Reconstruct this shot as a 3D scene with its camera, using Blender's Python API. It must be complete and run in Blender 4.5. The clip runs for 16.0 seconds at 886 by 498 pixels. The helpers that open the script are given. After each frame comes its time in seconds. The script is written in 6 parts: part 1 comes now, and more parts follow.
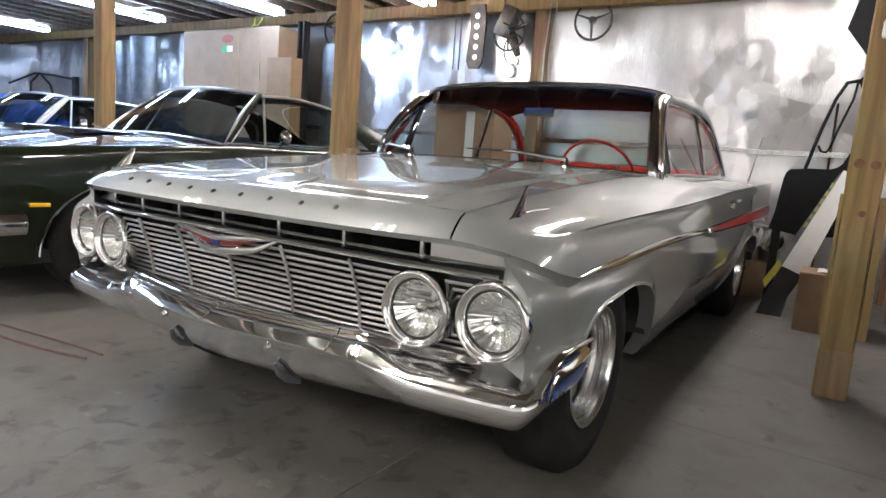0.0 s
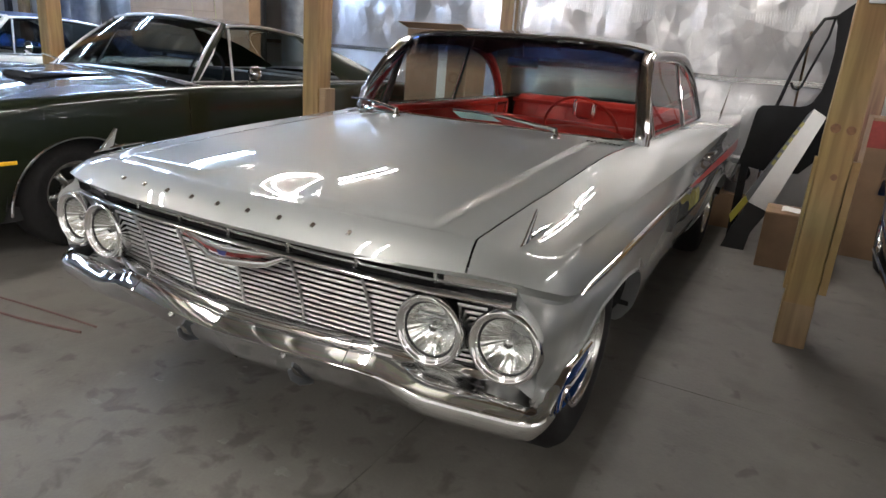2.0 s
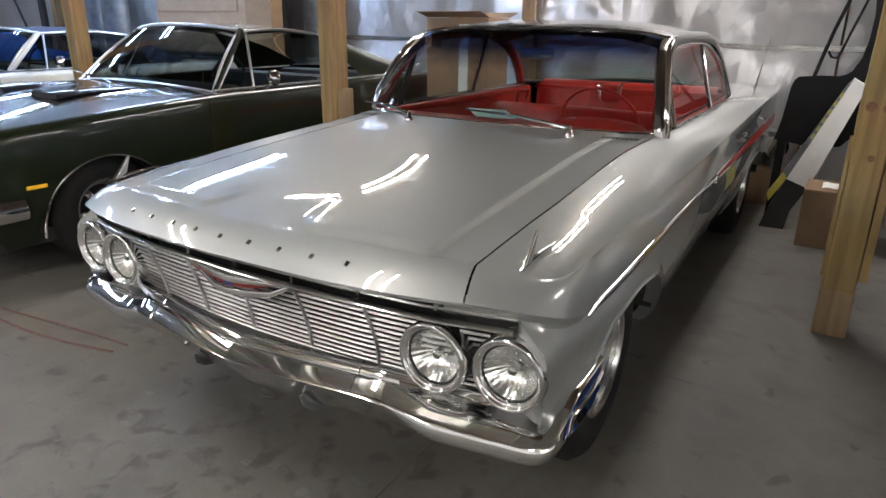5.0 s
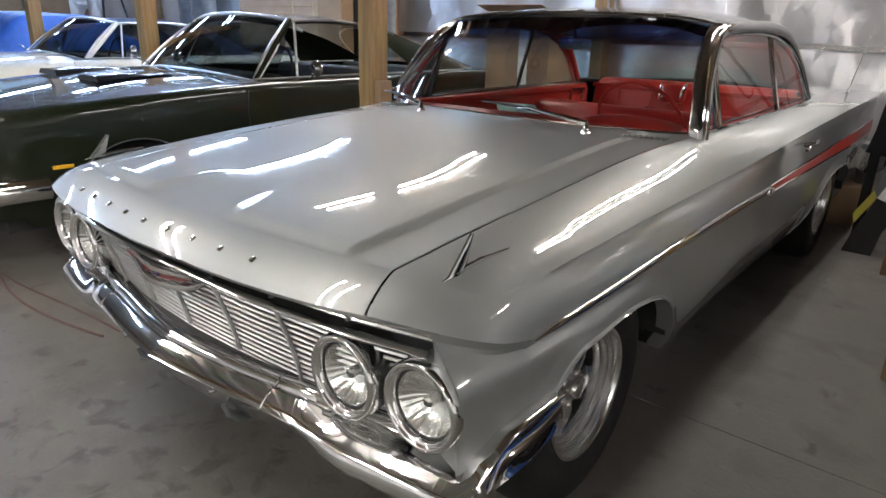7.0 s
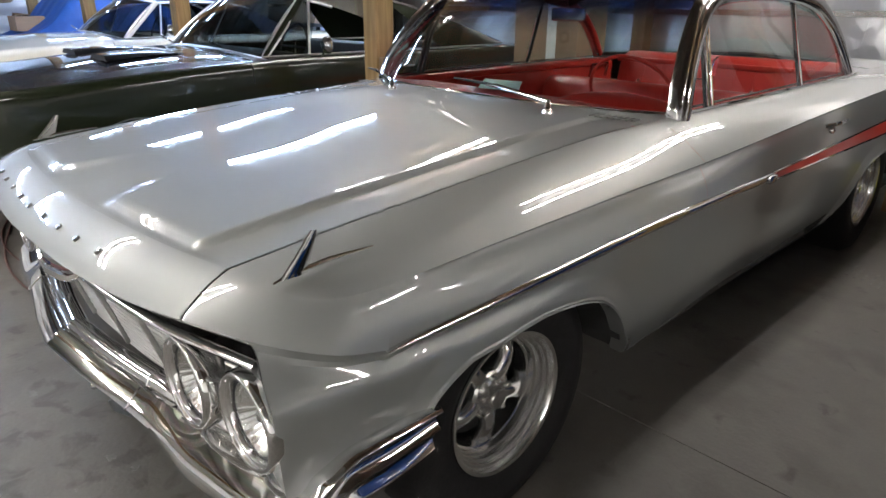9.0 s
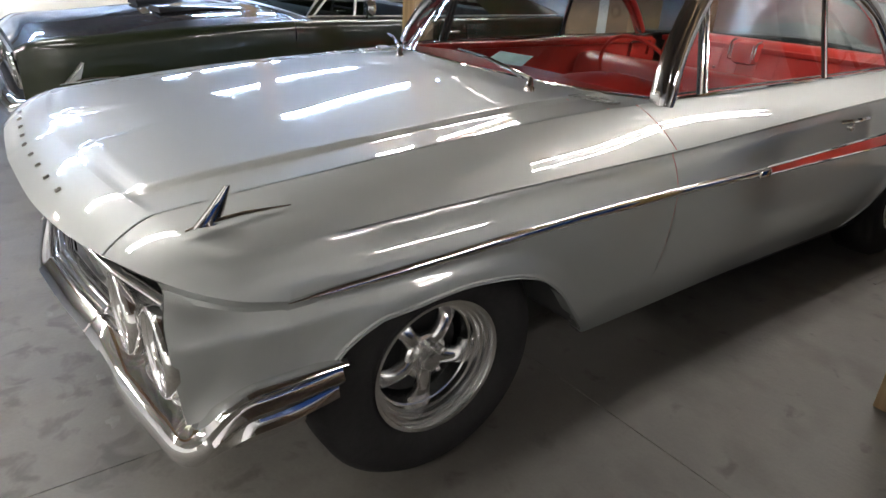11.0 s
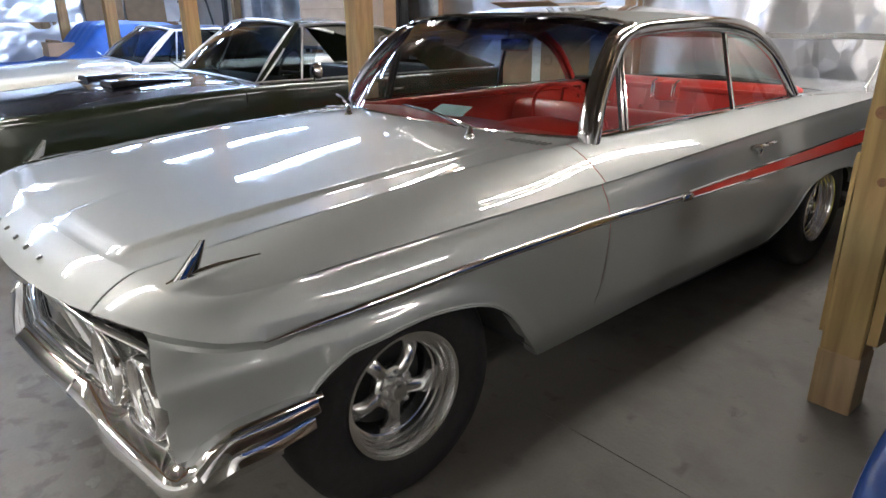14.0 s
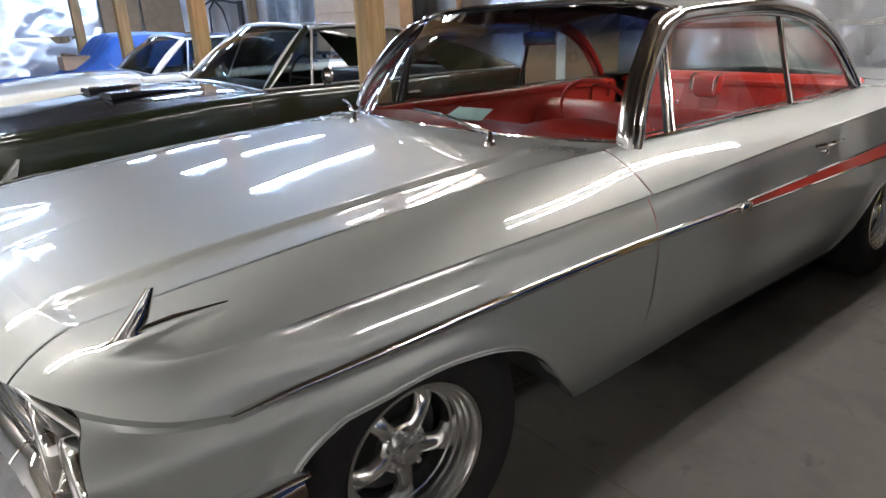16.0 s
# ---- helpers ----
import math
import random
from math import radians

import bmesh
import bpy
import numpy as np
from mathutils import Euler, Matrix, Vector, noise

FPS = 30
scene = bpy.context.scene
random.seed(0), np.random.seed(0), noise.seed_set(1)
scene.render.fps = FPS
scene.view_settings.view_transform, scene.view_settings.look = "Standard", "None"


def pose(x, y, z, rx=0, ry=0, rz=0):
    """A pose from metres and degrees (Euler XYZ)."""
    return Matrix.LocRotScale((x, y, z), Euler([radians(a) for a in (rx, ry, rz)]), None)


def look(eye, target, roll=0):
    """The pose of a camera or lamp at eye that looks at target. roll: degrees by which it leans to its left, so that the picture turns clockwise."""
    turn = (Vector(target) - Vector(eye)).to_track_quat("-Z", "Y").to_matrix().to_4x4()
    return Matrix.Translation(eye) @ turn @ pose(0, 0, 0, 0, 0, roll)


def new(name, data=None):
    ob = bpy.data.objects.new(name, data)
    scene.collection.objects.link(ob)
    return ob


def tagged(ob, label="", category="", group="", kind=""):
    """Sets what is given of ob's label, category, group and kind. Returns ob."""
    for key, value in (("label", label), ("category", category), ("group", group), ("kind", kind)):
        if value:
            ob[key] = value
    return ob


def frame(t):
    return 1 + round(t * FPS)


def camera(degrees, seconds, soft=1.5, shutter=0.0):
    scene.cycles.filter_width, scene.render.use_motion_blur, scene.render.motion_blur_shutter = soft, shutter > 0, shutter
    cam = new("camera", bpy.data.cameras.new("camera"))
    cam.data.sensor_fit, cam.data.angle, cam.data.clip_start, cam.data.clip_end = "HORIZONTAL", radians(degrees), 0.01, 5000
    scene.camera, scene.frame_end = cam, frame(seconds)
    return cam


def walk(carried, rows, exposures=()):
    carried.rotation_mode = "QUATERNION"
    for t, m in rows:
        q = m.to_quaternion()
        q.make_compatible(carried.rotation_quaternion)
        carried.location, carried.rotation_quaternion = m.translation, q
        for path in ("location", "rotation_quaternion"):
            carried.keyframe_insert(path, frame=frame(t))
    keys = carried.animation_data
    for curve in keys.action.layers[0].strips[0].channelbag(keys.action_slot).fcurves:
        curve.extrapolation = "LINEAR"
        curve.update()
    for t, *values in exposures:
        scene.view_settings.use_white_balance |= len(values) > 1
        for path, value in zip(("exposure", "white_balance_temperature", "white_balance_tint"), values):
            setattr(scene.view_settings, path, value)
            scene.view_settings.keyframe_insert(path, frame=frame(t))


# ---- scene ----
cam = camera(69.2, 16.0)
PATH = [
    (0, (1.549, -1.997, 1.008), (0.494, -0.322, 0.72), 4.3),
    (0.5, (1.47, -1.998, 1.062), (0.443, -0.308, 0.767), 5.4),
    (1, (1.422, -1.99, 1.138), (0.44, -0.301, 0.711), 6.2),
    (1.5, (1.406, -2.021, 1.233), (0.477, -0.334, 0.694), 4.7),
    (2, (1.405, -2.056, 1.324), (0.51, -0.368, 0.733), 4.5),
    (2.5, (1.406, -2.068, 1.396), (0.523, -0.381, 0.781), 3.9),
    (3, (1.394, -2.068, 1.445), (0.514, -0.391, 0.803), 3.2),
    (3.5, (1.379, -2.064, 1.46), (0.494, -0.398, 0.796), 1.4),
    (4, (1.375, -2.048, 1.454), (0.467, -0.392, 0.794), 0.1),
    (4.5, (1.403, -2.019, 1.453), (0.481, -0.374, 0.788), -0.5),
    (5, (1.461, -1.943, 1.435), (0.467, -0.338, 0.775), 0.6),
    (5.2, (1.499, -1.898, 1.427), (0.433, -0.345, 0.755), 0.8),
    (7.3, (1.631, -1.443, 1.34), (0.411, 0.001, 0.687), 1.3),
    (7.5, (1.642, -1.391, 1.336), (0.419, 0.047, 0.676), 1.0),
    (8, (1.684, -1.276, 1.332), (0.422, 0.118, 0.652), 0.2),
    (8.5, (1.769, -1.167, 1.328), (0.458, 0.167, 0.621), -0.4),
    (8.7, (1.795, -1.14, 1.332), (0.464, 0.171, 0.618), -0.1),
    (10.8, (2.008, -0.878, 1.353), (0.546, 0.234, 0.56), 2.5),
    (11, (2.087, -0.884, 1.376), (0.624, 0.207, 0.56), 2.9),
    (11.5, (2.219, -0.923, 1.415), (0.815, 0.228, 0.578), 5.2),
    (12, (2.292, -0.969, 1.453), (0.88, 0.233, 0.705), 4.4),
    (12.5, (2.26, -0.995, 1.45), (0.883, 0.314, 0.823), 3.3),
    (13, (2.242, -0.998, 1.429), (0.849, 0.304, 0.824), 2.4),
    (13.5, (2.239, -0.993, 1.417), (0.817, 0.258, 0.773), 0.7),
    (14, (2.224, -0.978, 1.404), (0.791, 0.244, 0.733), -0.3),
    (14.5, (2.196, -0.945, 1.388), (0.76, 0.257, 0.688), -1.0),
    (15, (2.138, -0.876, 1.375), (0.695, 0.317, 0.672), -1.9),
    (15.5, (2.062, -0.802, 1.366), (0.598, 0.375, 0.679), -2.2),
    (16, (1.988, -0.747, 1.363), (0.503, 0.418, 0.703), -2.2),
]
walk(cam, [(t, look(eye, target, roll)) for t, eye, target, roll in PATH], exposures=[(0.0, 0.16), (2.0, -0.08), (5.0, -0.12), (8.0, -0.13), (11.0, 0.19), (13.0, 0.18), (16.0, 0.15)])
# ---- light ----
world = bpy.data.worlds.new("world")
scene.world = world
world.use_nodes = True
world.node_tree.nodes["Background"].inputs[0].default_value = (0.55, 0.65, 0.8, 1)
world.node_tree.nodes["Background"].inputs[1].default_value = 0.02


# ---- materials ----
def mat(name, col, rough=0.5, metal=0.0, coat=0.0, vary=0.0, scale=6.0, bump=0.0, bscale=40.0, col2=None, stretch=(1, 1, 1), rvary=0.0, tint_rand=0.0, coat_rough=0.03, spec=0.5, coat_ior=1.5):
    m = bpy.data.materials.new(name)
    m.use_nodes = True
    nt = m.node_tree
    b = nt.nodes["Principled BSDF"]
    b.inputs["Base Color"].default_value = (*col, 1)
    b.inputs["Roughness"].default_value = rough
    b.inputs["Metallic"].default_value = metal
    b.inputs["Coat Weight"].default_value = coat
    b.inputs["Coat Roughness"].default_value = coat_rough
    b.inputs["Coat IOR"].default_value = coat_ior
    b.inputs["Specular IOR Level"].default_value = spec
    tc = nt.nodes.new("ShaderNodeTexCoord")
    mp = nt.nodes.new("ShaderNodeMapping")
    mp.inputs["Scale"].default_value = stretch
    nt.links.new(tc.outputs["Object"], mp.inputs["Vector"])
    if vary or col2:
        n1 = nt.nodes.new("ShaderNodeTexNoise")
        n1.inputs["Scale"].default_value = scale
        n1.inputs["Detail"].default_value = 8
        n1.inputs["Roughness"].default_value = 0.62
        nt.links.new(mp.outputs[0], n1.inputs["Vector"])
        r = nt.nodes.new("ShaderNodeValToRGB")
        lo = col2 if col2 else tuple(c * (1 - vary) for c in col)
        hi = col if col2 else tuple(min(1, c * (1 + vary)) for c in col)
        r.color_ramp.elements[0].position, r.color_ramp.elements[1].position = 0.32, 0.68
        r.color_ramp.elements[0].color, r.color_ramp.elements[1].color = (*lo, 1), (*hi, 1)
        nt.links.new(n1.outputs["Fac"], r.inputs["Fac"])
        nt.links.new(r.outputs["Color"], b.inputs["Base Color"])
        if rvary:
            mr = nt.nodes.new("ShaderNodeMapRange")
            mr.inputs[3].default_value, mr.inputs[4].default_value = rough - rvary, rough + rvary
            nt.links.new(n1.outputs["Fac"], mr.inputs[0])
            nt.links.new(mr.outputs[0], b.inputs["Roughness"])
    if bump:
        n2 = nt.nodes.new("ShaderNodeTexNoise")
        n2.inputs["Scale"].default_value = bscale
        n2.inputs["Detail"].default_value = 6
        nt.links.new(mp.outputs[0], n2.inputs["Vector"])
        bp = nt.nodes.new("ShaderNodeBump")
        bp.inputs["Strength"].default_value = bump
        bp.inputs["Distance"].default_value = 0.01
        nt.links.new(n2.outputs["Fac"], bp.inputs["Height"])
        nt.links.new(bp.outputs[0], b.inputs["Normal"])
    return m


def glass_mat(name, tint, band=None):
    """Thin tinted glass; band = (z low, z high, colour) gives a shaded strip along the top."""
    m = bpy.data.materials.new(name)
    m.use_nodes = True
    nt = m.node_tree
    nt.nodes.clear()
    out = nt.nodes.new("ShaderNodeOutputMaterial")
    tr = nt.nodes.new("ShaderNodeBsdfTransparent")
    gl = nt.nodes.new("ShaderNodeBsdfGlossy")
    gl.inputs["Roughness"].default_value = 0.02
    lw = nt.nodes.new("ShaderNodeLayerWeight")
    lw.inputs["Blend"].default_value = 0.5
    pw = nt.nodes.new("ShaderNodeMath")
    pw.operation = "POWER"
    pw.inputs[1].default_value = 5
    fr = nt.nodes.new("ShaderNodeMapRange")
    fr.inputs[3].default_value, fr.inputs[4].default_value = 0.055, 1.0
    nt.links.new(lw.outputs["Facing"], pw.inputs[0])
    nt.links.new(pw.outputs[0], fr.inputs[0])
    mx = nt.nodes.new("ShaderNodeMixShader")
    tr.inputs["Color"].default_value = (*tint, 1)
    if band:
        tc = nt.nodes.new("ShaderNodeTexCoord")
        sp = nt.nodes.new("ShaderNodeSeparateXYZ")
        mr = nt.nodes.new("ShaderNodeMapRange")
        mr.inputs[1].default_value, mr.inputs[2].default_value = band[0], band[1]
        mc = nt.nodes.new("ShaderNodeMix")
        mc.data_type = "RGBA"
        mc.inputs[6].default_value, mc.inputs[7].default_value = (*tint, 1), (*band[2], 1)
        nt.links.new(tc.outputs["Object"], sp.inputs[0])
        nt.links.new(sp.outputs[2], mr.inputs[0])
        nt.links.new(mr.outputs[0], mc.inputs[0])
        nt.links.new(mc.outputs[2], tr.inputs["Color"])
    nt.links.new(fr.outputs[0], mx.inputs[0])
    nt.links.new(tr.outputs[0], mx.inputs[1])
    nt.links.new(gl.outputs[0], mx.inputs[2])
    nt.links.new(mx.outputs[0], out.inputs[0])
    return m


def glow(name, col, strength):
    m = bpy.data.materials.new(name)
    m.use_nodes = True
    b = m.node_tree.nodes["Principled BSDF"]
    b.inputs["Base Color"].default_value = (0.9, 0.9, 0.9, 1)
    b.inputs["Emission Color"].default_value = (*col, 1)
    b.inputs["Emission Strength"].default_value = strength
    return m


def concrete_mat():
    m = mat("concrete", (0.104, 0.097, 0.084), 0.62, vary=0.20, scale=1.7, bump=0.12, bscale=55, rvary=0.1)
    nt = m.node_tree
    b = nt.nodes["Principled BSDF"]
    ramp = [n for n in nt.nodes if n.type == "VALTORGB"][0]
    tc = [n for n in nt.nodes if n.type == "TEX_COORD"][0]
    big = nt.nodes.new("ShaderNodeTexNoise")
    big.inputs["Scale"].default_value, big.inputs["Detail"].default_value = 3.3, 4
    fine = nt.nodes.new("ShaderNodeTexNoise")
    fine.inputs["Scale"].default_value, fine.inputs["Detail"].default_value = 90, 3
    sr = nt.nodes.new("ShaderNodeValToRGB")
    sr.color_ramp.elements[0].position, sr.color_ramp.elements[1].position = 0.50, 0.66
    sr.color_ramp.elements[0].color, sr.color_ramp.elements[1].color = (1.04, 1.04, 1.04, 1), (0.74, 0.73, 0.71, 1)
    m1 = nt.nodes.new("ShaderNodeMix")
    m1.data_type, m1.blend_type = "RGBA", "MULTIPLY"
    m1.inputs[0].default_value = 0.95
    fr = nt.nodes.new("ShaderNodeValToRGB")
    fr.color_ramp.elements[0].color, fr.color_ramp.elements[1].color = (0.86, 0.86, 0.86, 1), (1.08, 1.08, 1.08, 1)
    m2 = nt.nodes.new("ShaderNodeMix")
    m2.data_type, m2.blend_type = "RGBA", "MULTIPLY"
    m2.inputs[0].default_value = 1
    sm = nt.nodes.new("ShaderNodeTexNoise")
    sm.inputs["Scale"].default_value, sm.inputs["Detail"].default_value, sm.inputs["Distortion"].default_value = 8.5, 5, 0.5
    smr = nt.nodes.new("ShaderNodeValToRGB")
    smr.color_ramp.elements[0].position, smr.color_ramp.elements[1].position = 0.63, 0.74
    smr.color_ramp.elements[0].color, smr.color_ramp.elements[1].color = (1, 1, 1, 1), (0.40, 0.38, 0.36, 1)
    m3 = nt.nodes.new("ShaderNodeMix")
    m3.data_type, m3.blend_type = "RGBA", "MULTIPLY"
    m3.inputs[0].default_value = 0.72
    vd = nt.nodes.new("ShaderNodeVectorMath")
    vd.operation = "DISTANCE"
    vd.inputs[1].default_value = (-0.1, -0.85, 0)
    near = nt.nodes.new("ShaderNodeMapRange")
    near.inputs[2].default_value, near.inputs[3].default_value, near.inputs[4].default_value = 1.6, 0.13, 0.0
    sadd = nt.nodes.new("ShaderNodeMath")
    nt.links.new(tc.outputs["Object"], vd.inputs[0])
    nt.links.new(vd.outputs["Value"], near.inputs[0])
    nt.links.new(near.outputs[0], sadd.inputs[0])
    nt.links.new(sm.outputs["Fac"], sadd.inputs[1])
    nt.links.new(sadd.outputs[0], smr.inputs["Fac"])
    nt.links.new(smr.outputs["Color"], m3.inputs[7])
    for n in (big, fine, sm):
        nt.links.new(tc.outputs["Object"], n.inputs["Vector"])
    nt.links.new(big.outputs["Fac"], sr.inputs["Fac"])
    nt.links.new(fine.outputs["Fac"], fr.inputs["Fac"])
    nt.links.new(ramp.outputs["Color"], m1.inputs[6])
    nt.links.new(sr.outputs["Color"], m1.inputs[7])
    nt.links.new(m1.outputs[2], m2.inputs[6])
    nt.links.new(fr.outputs["Color"], m2.inputs[7])
    nt.links.new(m2.outputs[2], m3.inputs[6])
    nt.links.new(m3.outputs[2], b.inputs["Base Color"])
    return m


def wood_mat(name, light, dark, ring=9.0):
    m = bpy.data.materials.new(name)
    m.use_nodes = True
    nt = m.node_tree
    b = nt.nodes["Principled BSDF"]
    b.inputs["Roughness"].default_value = 0.65
    tc = nt.nodes.new("ShaderNodeTexCoord")
    mp = nt.nodes.new("ShaderNodeMapping")
    mp.inputs["Scale"].default_value = (1, 1, 0.07)
    n = nt.nodes.new("ShaderNodeTexNoise")
    n.inputs["Scale"].default_value, n.inputs["Detail"].default_value, n.inputs["Distortion"].default_value = ring * 3, 7, 0.6
    r = nt.nodes.new("ShaderNodeValToRGB")
    r.color_ramp.elements[0].position, r.color_ramp.elements[1].position = 0.3, 0.72
    r.color_ramp.elements[0].color, r.color_ramp.elements[1].color = (*dark, 1), (*light, 1)
    big = nt.nodes.new("ShaderNodeTexNoise")
    big.inputs["Scale"].default_value = 2.2
    mx = nt.nodes.new("ShaderNodeMix")
    mx.data_type, mx.blend_type = "RGBA", "MULTIPLY"
    mx.inputs[0].default_value = 0.45
    bp = nt.nodes.new("ShaderNodeBump")
    bp.inputs["Strength"].default_value, bp.inputs["Distance"].default_value = 0.25, 0.004
    nt.links.new(tc.outputs["Object"], mp.inputs[0])
    nt.links.new(mp.outputs[0], n.inputs["Vector"])
    nt.links.new(tc.outputs["Object"], big.inputs["Vector"])
    nt.links.new(n.outputs["Fac"], r.inputs[0])
    nt.links.new(r.outputs[0], mx.inputs[6])
    nt.links.new(big.outputs["Color"], mx.inputs[7])
    nt.links.new(mx.outputs[2], b.inputs["Base Color"])
    nt.links.new(n.outputs["Fac"], bp.inputs["Height"])
    nt.links.new(bp.outputs[0], b.inputs["Normal"])
    return m


SILVER = mat("silver_paint", (0.285, 0.294, 0.288), 0.53, 0.62, 1.0, vary=0.03, scale=900, coat_rough=0.006, coat_ior=1.75)
SHELFG = mat("dull_grey_paint", (0.085, 0.085, 0.08), 0.55, vary=0.15, scale=9)
GRILLE = mat("anodised_bar", (0.47, 0.47, 0.46), 0.40, 1.0, vary=0.08, scale=30)
TRIM = mat("bright_trim", (0.76, 0.76, 0.75), 0.30, 1.0, vary=0.05, scale=20)
POLISHED = mat("polished_alloy", (0.74, 0.74, 0.73), 0.20, 1.0, vary=0.04, scale=20)
DULLC = mat("dull_chrome", (0.47, 0.47, 0.475), 0.11, 1.0, vary=0.06, scale=25)
CHROME = mat("chrome", (0.77, 0.77, 0.765), 0.05, 1.0)
STEEL = mat("brushed_steel", (0.52, 0.52, 0.51), 0.24, 1.0, vary=0.08, scale=30)
RUBBER = mat("rubber", (0.011, 0.0105, 0.0105), 0.75, spec=0.2, vary=0.2, scale=40, bump=0.1, bscale=120)
MATTEB = mat("flat_black_paint", (0.0045, 0.0045, 0.005), 0.65, vary=0.3, scale=9, spec=0.2)
BLACK = mat("black_metal", (0.012, 0.012, 0.013), 0.55, vary=0.3, scale=9)
DARK = mat("dark_underside", (0.01, 0.01, 0.01), 0.9, vary=0.3, scale=12)
REDD = mat("red_headlining", (0.22, 0.018, 0.014), 0.8, vary=0.1, scale=60)
REDV = mat("red_vinyl", (0.50, 0.030, 0.022), 0.38, vary=0.07, scale=25, bump=0.12, bscale=220)
ENAMEL = mat("dark_red_enamel", (0.13, 0.010, 0.009), 0.3, coat=0.5, vary=0.06, scale=20)
REDP = mat("red_insert", (0.45, 0.025, 0.015), 0.35, coat=0.5, vary=0.06, scale=20)
BLUEP = mat("blue_insert", (0.015, 0.03, 0.14), 0.3, coat=0.5, vary=0.05, scale=20)
GREEN = mat("green_paint", (0.0085, 0.0115, 0.0055), 0.35, 0.0, 1.0, spec=0.08, vary=0.05, scale=300)
HOODBLK = mat("black_paint", (0.006, 0.006, 0.007), 0.30, 0.0, 1.0, spec=0.08, vary=0.1, scale=200)
WHITE = mat("cream_white_paint", (0.72, 0.70, 0.62), 0.35, 0.0, 1.0, vary=0.02, scale=20)
BLUEC = mat("blue_car_paint", (0.004, 0.026, 0.105), 0.3, 0.0, 1.0, spec=0.1, vary=0.05, scale=200)
NAVY = mat("navy_cloth", (0.02, 0.03, 0.07), 0.9, vary=0.2, scale=50, bump=0.2, bscale=300)
TARP = mat("blue_tarp", (0.02, 0.09, 0.36), 0.55, vary=0.2, scale=5, bump=0.4, bscale=9)
CARD = mat("cardboard", (0.29, 0.195, 0.125), 0.8, vary=0.10, scale=5, bump=0.08, bscale=60)
CARDB = mat("brown_cardboard", (0.22, 0.14, 0.08), 0.8, vary=0.12, scale=6, bump=0.08, bscale=60)
PAPERM = mat("paper", (0.62, 0.78, 0.74), 0.8, vary=0.03, scale=10)
WHITEB = mat("white_board", (0.75, 0.75, 0.73), 0.6, vary=0.05, scale=8)
YELLOW = mat("yellow_plastic", (0.40, 0.36, 0.05), 0.5, vary=0.1, scale=12)
AMBER = mat("amber_lens", (0.75, 0.42, 0.02), 0.25, coat=0.6, vary=0.05, scale=60)
GREYM = mat("grey_metal", (0.16, 0.17, 0.18), 0.42, 0.7, vary=0.25, scale=7)
GALV = mat("galvanised_strip", (0.45, 0.46, 0.47), 0.35, 0.9, vary=0.15, scale=20)
PINE = wood_mat("pine_post", (0.37, 0.24, 0.095), (0.22, 0.130, 0.046))
OLDW = wood_mat("old_timber", (0.34, 0.21, 0.11), (0.17, 0.10, 0.055), 7)
KNOT = mat("knot_wood", (0.16, 0.075, 0.03), 0.6, vary=0.3, scale=60)
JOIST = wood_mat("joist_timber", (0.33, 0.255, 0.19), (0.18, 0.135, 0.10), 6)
# for the unseen front ceiling, lightened to brighten chrome reflections and fill
PALEFILL = wood_mat("pale_fill_timber", (0.62, 0.60, 0.56), (0.48, 0.46, 0.42), 6)
FOIL = mat("foil_insulation", (0.50, 0.50, 0.505), 0.30, 0.85, vary=0.05, scale=3, bump=0.05, bscale=14, rvary=0.04)
FOILR = mat("ribbed_foil", (0.52, 0.52, 0.525), 0.36, 0.85, vary=0.05, scale=3, bump=0.05, bscale=14)
CONCRETE = concrete_mat()


